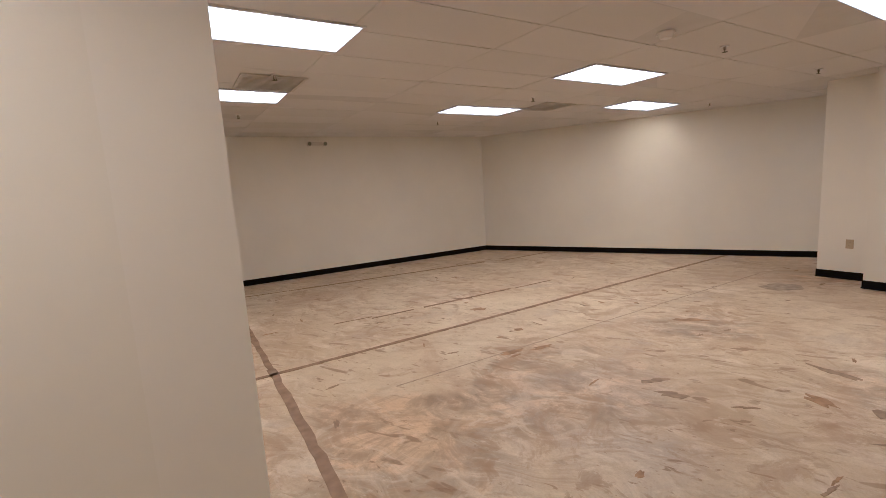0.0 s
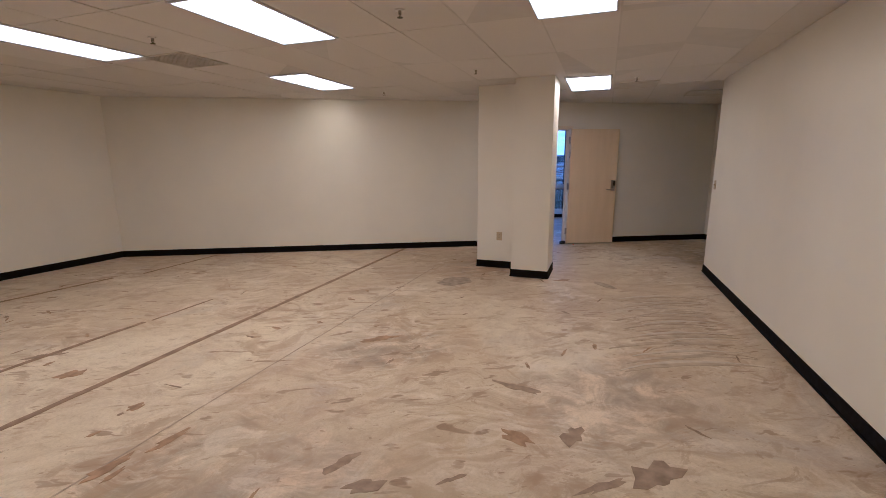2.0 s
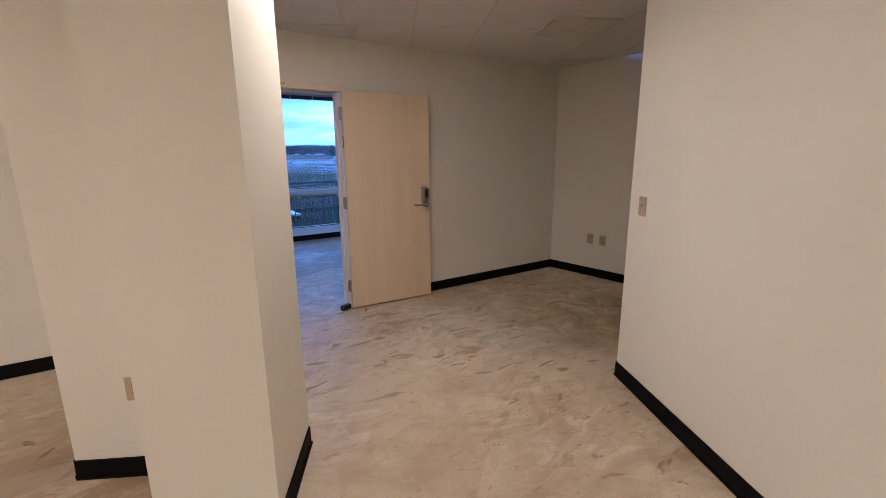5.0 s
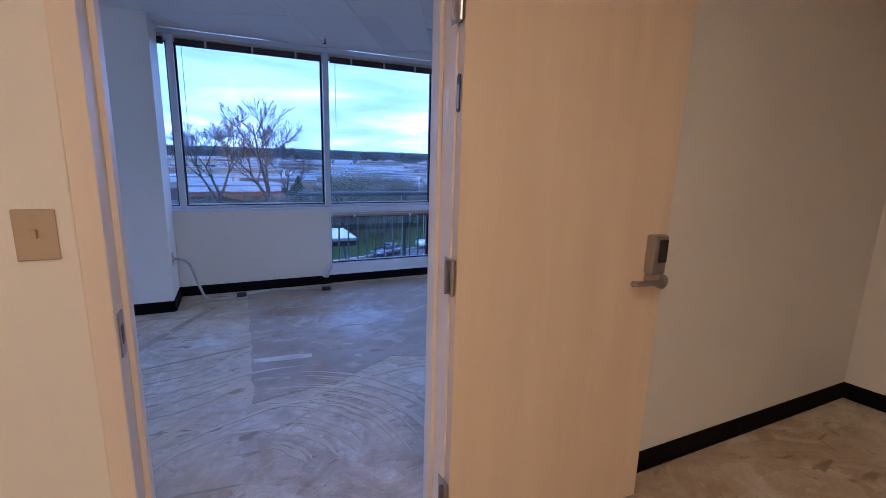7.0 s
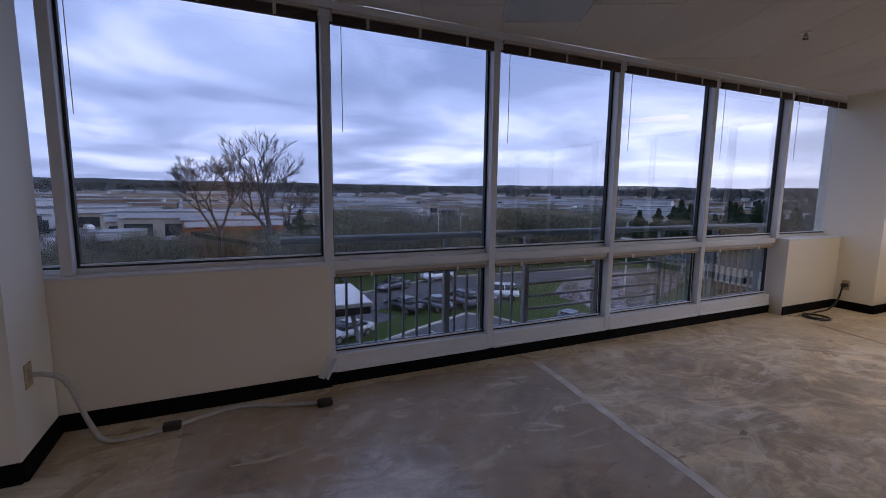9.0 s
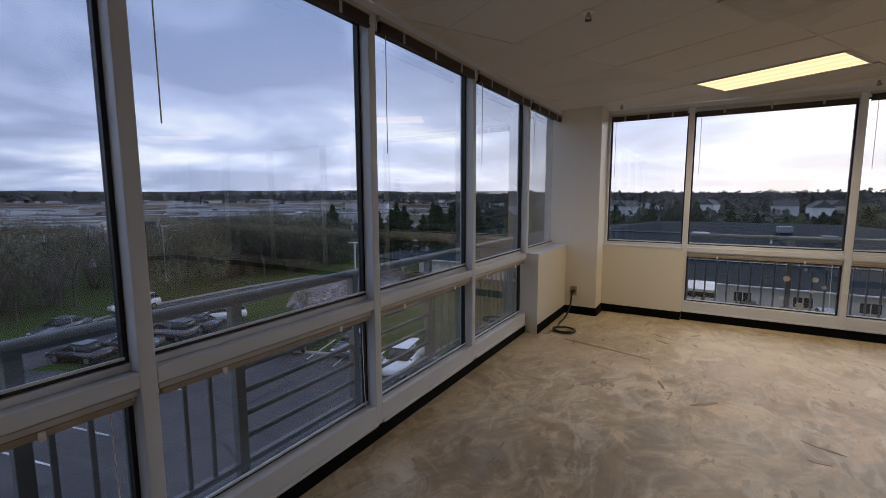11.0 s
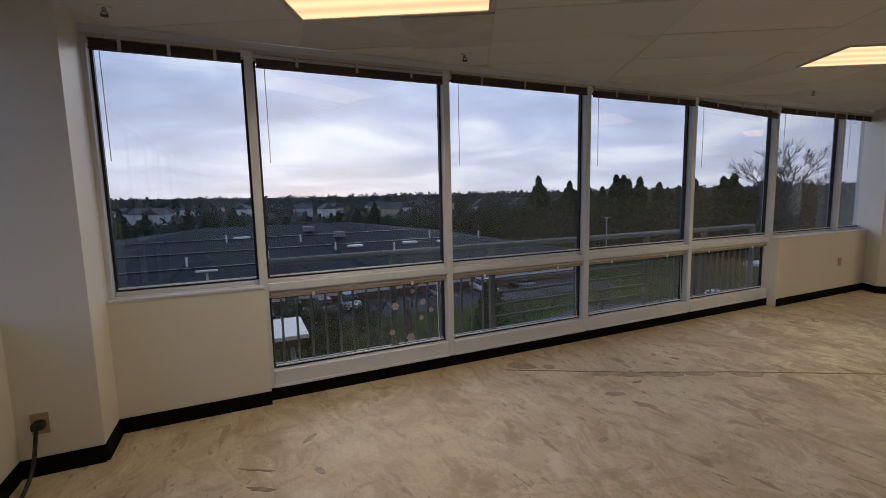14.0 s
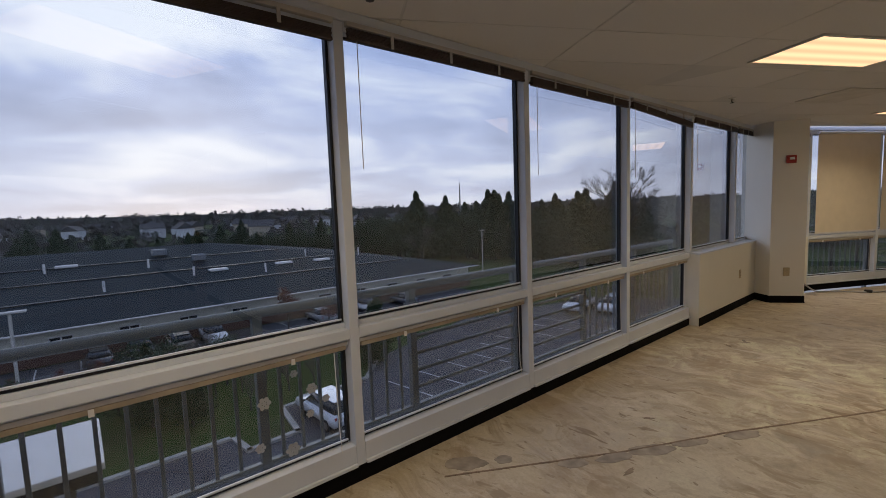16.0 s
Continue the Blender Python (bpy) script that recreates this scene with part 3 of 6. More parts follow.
def window_bay(m, x0, x1, low=True, blind=0, drop=0.0, sag=0.0):
    """One bay between mullion axes x0 and x1: local x to the right, y outwards, inner mullion face at y = 0."""
    window_count[0] += 1
    w = thing("window_%d" % window_count[0], "tall fixed window in pale aluminium frame" + (" with a low pane under it" if low else " over a knee wall"), "window", m, "window wall bays", "structure")
    hw = 0.029
    part("mullion", one(box, (x0, 0.06, (TOP + (0.1 if low else SILL)) / 2), (2 * hw, 0.12, TOP - (0.1 if low else SILL)), 0.004), ALU, w)
    a, b = x0 + hw, x1 - hw
    mid = (a + b) / 2
    bm = bmesh.new()
    box(bm, (mid, 0.055, TOP - 0.025), (b - a, 0.11, 0.05), 0.003)
    part("head_rail", bm, ALU, w)
    bm = bmesh.new()
    box(bm, (mid, 0.05, SILL - 0.028), (b - a, 0.10, 0.056), 0.004)
    box(bm, (mid, 0.075, SILL + 0.014), (b - a, 0.04, 0.028), 0.003)
    if low:
        box(bm, (mid, 0.062, SILL - 0.075), (b - a, 0.076, 0.034), 0.003)
        box(bm, (mid, 0.072, SILL - 0.105), (b - a, 0.056, 0.022), 0.003)
    part("transom", bm, ALU, w)
    y = 0.085

    def sash(z0, z1):
        s = part("sash", one(lambda q_: [box(q_, (e, y, (z0 + z1) / 2), (0.017, 0.036, z1 - z0), 0.002) for e in (a + 0.0085, b - 0.0085)]), GASKET, w, "dark glazing channel")
        part("gasket", one(lambda q_: [box(q_, (mid, y - 0.012, e), (b - a - 0.036, 0.018, 0.012)) for e in (z0 + 0.006, z1 - 0.006)]), GASKET, w)
        part("bead", one(lambda q_: [box(q_, (mid, y - 0.026, e), (b - a - 0.036, 0.012, 0.01), 0.002) for e in (z0 + 0.02,)]), ALU, w)
        pane("pane", a + 0.012, b - 0.012, z0, z1, y, w)

    sash(SILL + 0.03, TOP - 0.05)
    if low:
        bm = bmesh.new()
        box(bm, (mid, 0.055, 0.165), (b - a, 0.11, 0.125), 0.004)
        box(bm, (mid, 0.035, 0.112), (b - a, 0.10, 0.02), 0.003)
        part("bottom_rail", bm, ALU, w)
        sash(0.23, SILL - 0.117)
        part("base_strip", one(box, (mid, 0.05, 0.05), (x1 - x0, 0.085, 0.1), 0.003), BASE, w, "black rubber base")
        part("low_blind_rail", one(box, (mid, 0.030, SILL - 0.078), (b - a - 0.02, 0.026, 0.022), 0.003), BLINDRAIL, w)
        part("low_blind_stack", one(box, (mid, 0.030, SILL - 0.103), (b - a - 0.04, 0.024, 0.024), 0.003), BLINDTAN, w, "folded tan blind slats")
        for e in (0.22, 0.78):
            part("low_blind_clip", one(box, (a + (b - a) * e, 0.016, SILL - 0.108), (0.02, 0.008, 0.03), 0.002), WHITE, w)
        part("blind_cord", one(tube, [(b - 0.09, 0.024, SILL - 0.12), (b - 0.085, 0.02, 0.35), (b - 0.088, 0.0, 0.22)], 0.0025, 5), WHITE, w)
    if blind:
        bl = thing("window_blind", "dark brown mini blind pulled all the way up", "blind", m, "raised mini blinds")
        part("headrail", one(box, (mid, -0.012, TOP - 0.013), (b - a - 0.02, 0.03, 0.026), 0.002), BLINDRAIL, bl)
        if blind == 2:
            part("valance_clip", one(box, (mid, -0.012, TOP - 0.0305), (b - a - 0.03, 0.02, 0.003)), WHITE, bl)
        rest = Matrix.Translation((a, 0, TOP - 0.03)) @ Matrix.Rotation(sag, 4, "Y") @ Matrix.Translation((-a, 0, -TOP + 0.03 - drop))
        for k in range(7):
            z = TOP - 0.036 - k * 0.0072
            sl_ = part("slat", one(box, (mid, -0.012 + 0.001 * (k % 2), z), (b - a - 0.035 - 0.004 * (k % 3), 0.026, 0.0058)), BLIND, bl)
            sl_.matrix_basis = rest
        part("bottom_rail", one(box, (mid, -0.012, TOP - 0.088), (b - a - 0.03, 0.027, 0.012), 0.002), BLIND, bl).matrix_basis = rest
        for e in (0.2, 0.5, 0.8):
            part("ladder_clip", one(box, (a + (b - a) * e, -0.027, TOP - 0.055), (0.02, 0.006, 0.075), 0.002), BLINDRAIL, bl)
        part("tilt_wand", one(tube, [(a + 0.07, -0.02, TOP - 0.05), (a + 0.072, -0.018, 1.78)], 0.0026, 6), WHITE, bl, "thin clear tilt wand")
    return w


MX = [-6.28, -4.98, -3.72, -2.43, -1.14, 0.298, 1.598, 2.885, 4.174, 5.463, 6.60]
for i in range(len(MX) - 1):
    window_bay(FM, MX[i], MX[i + 1], low=5 <= i <= 8, blind=1)
NX = [-3.28, -2.34, -0.829, 0.702, 2.235, 3.76, 5.29, 6.1]
for i in range(len(NX) - 1):
    window_bay(FN, NX[i], NX[i + 1], low=1 <= i <= 4, blind=1, drop=(0, 0.022, 0, 0.012, 0.004, 0, 0)[i], sag=0.045 if i == 4 else 0.0)
TX = [-0.1, 0.33, 1.77, 3.29, 4.81, 6.33, 7.85]
for i in range(len(TX) - 1):
    window_bay(F3, TX[i], TX[i + 1], low=i >= 1, blind=0 if 1 <= i <= 3 else 1)


def knee_wall(m, x0, x1, y_in, name):
    k = setting(name, one(box, ((x0 + x1) / 2, (y_in + 0.13) / 2, (SILL - 0.02) / 2), (x1 - x0, 0.13 - y_in, SILL - 0.02)), WALL, "cream painted knee wall under the window")
    k.matrix_basis = m
    s = part("window_stool", one(box, ((x0 + x1) / 2, (y_in + 0.1) / 2 - 0.004, SILL - 0.012), (x1 - x0, 0.1 - y_in + 0.008, 0.018), 0.003), ALU)
    s.matrix_basis = m
    tagged(s, "pale metal window stool on the knee wall", "sill", "", "structure")
    p = part("baseboard", one(box, ((x0 + x1) / 2, y_in - 0.005, 0.051), (x1 - x0, 0.01, 0.102), 0.002), BASE)
    p.matrix_basis = m
    tagged(p, "black rubber cove base along the knee wall", "baseboard", "", "structure")


knee_wall(FM, -6.4, 0.298, -0.008, "wall_knee_one")
knee_wall(FM, 5.463, 6.553, -0.13, "wall_knee_two")
knee_wall(FN, -3.28, -2.34, -0.05, "wall_knee_three")
knee_wall(FN, 3.76, 6.02, -0.1, "wall_knee_four")
knee_wall(F3, -0.1, 0.33, -0.008, "wall_knee_five")
for m, x0, x1, nm in ((FM, -6.4, 7.1, "m"), (FN, -3.9, 6.3, "n"), (F3, -0.4, 8.0, "t")):
    h = setting("wall_header", one(box, ((x0 + x1) / 2, 0.09, 2.74), (x1 - x0, 0.13, 0.38)), WALL, "plaster band over the windows")
    h.matrix_basis = m
    t = part("trim", one(box, ((x0 + x1) / 2, -0.004, CEIL - 0.026), (x1 - x0, 0.03, 0.05), 0.003), ALU)
    t.matrix_basis = m
    tagged(t, "pale aluminium head trim under the ceiling", "trim", "", "structure")
    e = setting("wall_spandrel", one(box, ((x0 + x1) / 2, 0.2, -1.3), (x1 - x0, 0.14, 2.3)), KERB, "pale concrete spandrel below the windows")
    e.matrix_basis = m

# ---- railings outside ----
def railing(m, x0, x1, posts, bars):
    """posts: places of thick posts; bars: (start, end) stretches with level bars in place of pickets."""
    r = thing("balcony_railing", "grey painted steel railing close outside the windows", "railing", m, "railings outside")
    y = 0.24
    part("handrail", one(tube, [(x0, y, 1.03), (x1, y, 1.03)], 0.028, 10), RAIL, r, smooth=True)
    part("top_rail", one(box, ((x0 + x1) / 2, y, 0.80), (x1 - x0, 0.035, 0.03), 0.004), RAIL, r)
    part("bottom_rail", one(box, ((x0 + x1) / 2, y, 0.19), (x1 - x0, 0.035, 0.03), 0.004), RAIL, r)
    for p in posts:
        part("post", one(box, (p, y, 0.44), (0.05, 0.05, 1.16), 0.004), RAIL, r)
        part("post_base", one(box, (p, y, -0.13), (0.09, 0.09, 0.02), 0.003), RAIL, r)
    for a, b in bars:
        for z in (0.32, 0.44, 0.56, 0.68):
            part("level_bar", one(tube, [(a, y, z), (b, y, z)], 0.014, 8), RAIL, r, smooth=True)
    pk = None
    n = int((x1 - x0) / 0.115)
    for k in range(n + 1):
        x = x0 + k * 0.115
        if any(a - 0.03 < x < b + 0.03 for a, b in bars) or any(abs(x - p) < 0.05 for p in posts):
            continue
        if pk is None:
            pk = mesh_of("picket", one(box, (0, y, 0.495), (0.018, 0.018, 0.59), 0.002), RAIL)
        o = new("picket", pk)
        o.parent = r
        o.matrix_basis = Matrix.Translation((x, 0, 0))
    return r


railing(FM, 0.0, 5.6, [0.35, 1.3, 2.1, 2.93, 3.82, 4.7, 5.55], [(2.1, 2.93), (2.93, 3.82)])
railing(FN, -2.33, 3.78, [-2.31, -1.28, -0.27, 0.78, 1.8, 2.8, 3.76], [(-0.27, 0.78), (0.78, 1.8)])
railing(F3, 0.3, 7.8, [0.35, 1.9, 2.6, 4.9, 6.4, 7.7], [(1.9, 2.6)])
for m, x0, x1 in ((FM, -6.4, 7.3), (FN, -3.95, 6.1), (F3, 0.2, 8.0)):
    l = setting("ledge", one(box, ((x0 + x1) / 2, 0.33, -0.2), (x1 - x0, 0.41, 0.12)), KERB, "narrow concrete ledge outside the windows")
    l.matrix_basis = m


def roller_shade(x0, x1, z0):
    s = thing("roller_shade", "cream fabric roller shade drawn down over the window", "window shade", F3, "roller shades")
    part("roller", one(cyl, ((x0 + x1) / 2, -0.02, TOP - 0.03), 0.025, x1 - x0 - 0.06, "x", 12), WHITE, s)
    part("fabric", one(box, ((x0 + x1) / 2, -0.012, (TOP - 0.04 + z0) / 2), (x1 - x0 - 0.075, 0.003, TOP - 0.04 - z0)), SHADE, s)
    part("hem_bar", one(box, ((x0 + x1) / 2, -0.012, z0), (x1 - x0 - 0.075, 0.012, 0.025), 0.003), WHITE, s)


roller_shade(0.42, 1.77, 0.93)
roller_shade(1.77, 3.29, 0.93)
roller_shade(3.29, 4.81, 0.93)


# ---- door ----
def make_door():
    f = setting("door_frame", one(lambda b: [box(b, (-0.957, 0.065, 1.092), (0.056, 0.19, 2.184), 0.004), box(b, (0.028, 0.065, 1.092), (0.056, 0.19, 2.184), 0.004), box(b, (-0.465, 0.065, 2.156), (0.93, 0.19, 0.056), 0.004)]), FRAMEPAINT, "cream painted steel door frame")
    part("door_stop", one(lambda b: [box(b, (-0.922, 0.085, 1.06), (0.016, 0.05, 2.12), 0.002), box(b, (-0.007, 0.085, 1.06), (0.016, 0.05, 2.12), 0.002), box(b, (-0.465, 0.085, 2.121), (0.9, 0.05, 0.016), 0.002)]), FRAMEPAINT, f)
    part("strike_plate", one(box, (-0.927, 0.01, 1.0), (0.004, 0.045, 0.12), 0.001), STEEL, f, "steel strike plate")
    part("strike_hole", one(box, (-0.9245, 0.01, 1.0), (0.0015, 0.022, 0.05), 0.0005), DARK, f)
    part("fire_label", one(box, (-0.0012, 0.030, 1.625), (0.0022, 0.034, 0.13), 0.0005), WHITE, f, "worn silvery label on the frame")
    for z in (0.25, 1.09, 1.93):
        part("jamb_leaf", one(box, (-0.0014, -0.012, z), (0.0026, 0.032, 0.115), 0.0008), STEEL, f, "worn steel hinge leaf")
    # leaf, swung back almost flat to the wall
    d = thing("door_1", "pale maple veneer door standing wide open against the wall", "door", face((0.004, -0.052, 0), radians(-3.2)), "", "structure")
    part("leaf", one(box, (0.458, 0.0, 1.072), (0.91, 0.044, 2.118), 0.002), WOOD, d)
    for z in (0.25, 1.09, 1.93):
        h = part("hinge", one(box, (-0.006, 0.0, z), (0.012, 0.05, 0.115), 0.002), STEEL, d, "worn steel butt hinge")
        part("hinge_leaf", one(box, (-0.022, -0.004, z), (0.02, 0.004, 0.115), 0.001), STEEL, h)
        part("hinge_pin", one(cyl, (-0.012, -0.026, z), 0.008, 0.12, "z", 10), STEEL, h)
    lock = part("lock_case", one(box, (0.842, -0.043, 1.13), (0.075, 0.042, 0.155), 0.008), STEEL, d, "steel keypad lock case")
    part("keypad", one(box, (0.852, -0.066, 1.145), (0.04, 0.008, 0.09), 0.003), DARK, lock, "black keypad")
    part("rose", one(cyl, (0.842, -0.055, 1.03), 0.028, 0.07, "y"), STEEL, d)
    part("lever", one(tube, [(0.842, -0.09, 1.03), (0.82, -0.096, 1.03), (0.72, -0.09, 1.03), (0.70, -0.08, 1.03)], 0.011, 8), STEEL, d, "brushed steel lever handle", True)
    part("latch_plate", one(box, (0.9145, 0.0, 1.0), (0.003, 0.028, 0.16), 0.001), STEEL, d)
    pill = part("edge_plate", one(lambda b: [box(b, (-0.0015, -0.001, 1.67), (0.003, 0.024, 0.09), 0.001), cyl(b, (-0.0015, -0.001, 1.715), 0.012, 0.003, "x", 14), cyl(b, (-0.0015, -0.001, 1.625), 0.012, 0.003, "x", 14)]), DARK, d, "black oblong plate let into the door edge")
    part("edge_slot", one(box, (-0.0038, -0.001, 1.66), (0.0016, 0.009, 0.07), 0.0005), STEEL, pill)
    return d


make_door()
ds = thing("door_stop_wedge", "dark scuffed rubber door stop on the floor", "door stop", face((-0.06, -0.04, 0), 0.4))
part("wedge", one(box, (0, 0, 0.028), (0.11, 0.05, 0.056), 0.01), DARK, ds)
part("strap", one(box, (0.06, 0.0, 0.03), (0.04, 0.03, 0.02), 0.004), STEEL, ds)
for hx, hz in ((-0.50, 2.165), (-0.53, 2.165), (-0.565, 2.166)):
    part("screw_hole", one(cyl, (hx, -0.031, hz), 0.006, 0.003, "y", 8), DARK, bpy.data.objects["door_frame"])


def plate(name, m, label, holes, slot=True):
    p = thing(name, label, "switch" if "switch" in name else "outlet", m)
    part("cover_plate", one(box, (0, -0.003, 0), (0.082, 0.006, 0.122), 0.003), PLATE, p)
    if holes == "toggle":
        part("toggle", one(box, (0, -0.011, 0.004), (0.009, 0.014, 0.022), 0.002), PLATE, p)
    elif holes == "outlet":
        for z in (-0.021, 0.021):
            s = part("socket", one(cyl, (0, -0.007, z), 0.016, 0.003, "y", 16), PLATE, p)
            for dx in (-0.006, 0.006):
                part("slot", one(box, (dx, -0.0092, z + 0.003), (0.0025, 0.001, 0.009)), DARK, s)
    part("screw", one(cyl, (0, -0.0065, 0.045 if holes == "toggle" else 0), 0.003, 0.002, "y", 8), STEEL, p)
    return p


plate("light_switch", face((-1.065, 0, 1.27), 0), "ivory toggle light switch on the cream wall", "toggle")
plate("blank_switch_plate", face((-1.225, 0, 1.27), 0), "ivory blank switch plate on the cream wall", "blank")
dv, du = math.atan2(V.y, V.x), math.atan2(U.y, U.x)
ot = q(pl, 0.335, 0)
plate("wall_outlet", face((ot[0], ot[1], 0.475), dv), "ivory outlet low on the column boxing", "outlet")
sw = RW - RD * 0.15
plate("light_switch", face((sw.x, sw.y, 1.235), math.atan2(-RD.y, -RD.x)), "ivory toggle light switch on the long cream wall", "toggle")
aw = math.atan2(-2.9, 0.37)
for s in (0.59, 0.76):
    plate("wall_outlet", face((2.94 + 0.1266 * s, -0.992 * s, 0.475), aw), "ivory outlet plate low on the alcove wall", "outlet")


# ---- ceiling fittings ----
def sprinkler(x, y):
    s = thing("sprinkler_head", "small dark pendent fire sprinkler under the ceiling", "sprinkler", Matrix.Translation((x, y, CEIL)) @ Matrix.Diagonal((1, 1, 0.72, 1)), "sprinkler heads")
    part("escutcheon", one(cyl, (0, 0, -0.004), 0.035, 0.008, "z", 16), WHITE, s)
    part("body", one(cyl, (0, 0, -0.025), 0.011, 0.04, "z", 10), STEEL, s)
    part("frame", one(lambda b: [tube(b, [(0, -0.011, -0.035), (0, -0.018, -0.05), (0, 0, -0.066)], 0.003, 6), tube(b, [(0, 0.011, -0.035), (0, 0.018, -0.05), (0, 0, -0.066)], 0.003, 6)]), DARK, s)
    part("deflector", one(cyl, (0, 0, -0.068), 0.021, 0.003, "z", 12), DARK, s)


def vent(at, ang):
    v = thing("ceiling_vent", "square grey ceiling air vent with louvres", "vent", Matrix.Translation((at[0], at[1], CEIL)) @ Matrix.Rotation(ang, 4, "Z"), "ceiling vents")
    part("frame", one(lambda b: [box(b, (s * 0.27, 0, -0.004), (0.03, 0.57, 0.012), 0.002) for s in (-1, 1)] + [box(b, (0, s * 0.27, -0.004), (0.51, 0.03, 0.012), 0.002) for s in (-1, 1)]), VENT, v)
    part("backing", one(box, (0, 0, -0.001), (0.52, 0.52, 0.004)), VENT, v)
    for k in range(12):
        part("louvre", one(box, (0, -0.242 + k * 0.044, -0.007), (0.515, 0.040, 0.003), 0, Matrix.Rotation(0.14, 3, "X")), VENT, v)


# ---- ground outside ----
GZ = -10.6
setting("ground", one(prism, [(-1500, -1500), (1500, -1500), (1500, 1500), (-1500, 1500)], GZ - 1, GZ), GROUND, "spring grass and brown scrub")


def sheet(name, poly, mat, lift, label):
    return setting(name, one(prism, poly, GZ - 0.05, GZ + lift), mat, label)


sheet("road_car_park", [(-40, 10), (-40, 12), (3.6, 30.2), (13.3, 35.3), (19.5, 38.1), (21.5, 35.5), (26, 22), (30, 15.5), (30, 9), (30, -3.6), (28, -3.9), (28.2, -6.8), (31.8, -7.2), (32.4, -13.5), (36, -17), (40, -30), (36, -48), (20, -60), (8, -20), (8, 9)], ASPHALT, 0.02, "dark asphalt car park beside the building")
sheet("road_lane", [(-40, 40), (-40, 47), (5, 48), (13, 50.6), (21, 54), (27, 55.3), (38, 55), (49, 53.5), (60, 51), (60, 46), (48, 48.5), (38, 49.5), (29, 46), (27, 41), (21, 40), (13, 43), (4, 42)], ASPHALT, 0.025, "asphalt lane behind the grass strip")
sheet("road_side_lane", [(-40, 12.5), (-40, 40.2), (4, 42.2), (11.5, 42.5), (13, 40), (3, 33.2)], ASPHALT, 0.018, "asphalt lane beside the grass strip")
sheet("road_front", [(46.5, 14), (54.6, 14), (54.6, -42), (46.5, -42)], ASPHALT, 0.022, "asphalt parking row along the low building")
MULCH = simple("pale stone mulch", (0.21, 0.18, 0.17), 0.9, vary=0.6, scale=3.5)
sheet("pavement_stone_bed", [(33, 31), (41, 35), (50, 39), (60, 44), (52, 50), (41, 49), (33, 42)], MULCH, 0.05, "bed of pale stones beside the lane")


def kerb(points):
    bm = bmesh.new()
    for a, b in zip(points, points[1:]):
        prism(bm, wall_poly(a, b, 0.3), GZ - 0.02, GZ + 0.16)
    tagged(part("kerb", bm, KERB), "pale concrete kerb round the car park", "kerb", "", "structure")


kerb([(-20, 18), (3.6, 30.2), (13.3, 35.3), (19.5, 38.1), (21.5, 35.5), (26, 22), (30, 15.5)])
kerb([(5, 48.2), (13, 50.8), (21, 54.2), (27, 55.5), (38, 55.2), (49, 53.7)])
kerb([(30, 15.5), (30, -3.6), (28, -3.9), (28.2, -6.8), (31.8, -7.2), (32.4, -13.5), (36, -17)])


def stall_lines(pairs, name="parking_line"):
    for (a, b) in pairs:
        l = part(name, one(prism, wall_poly(a, b, 0.11), GZ, GZ + 0.032), LINE)
        tagged(l, "worn white painted parking line", "road marking", "parking lines", "structure")


st = []
for k in range(-3, 5):
    p0 = Vector((4.27 + 2.48 * k, 30.3 + 1.07 * k))
    st.append((tuple(p0), tuple(p0 + Vector((1.05, -4.6)))))
for k in range(9):
    st.append(((31.2 + 0.35 * k, -14.2 - 2.7 * k), (26.4 + 0.35 * k, -15.0 - 2.7 * k)))
for k in range(6):
    st.append(((27.5, 29.0 - 2.7 * k), (23.0, 27.5 - 2.7 * k)))
for k in range(12):
    st.append(((54.0, 5.4 - 2.9 * k), (49.4, 5.4 - 2.9 * k)))
stall_lines(st)


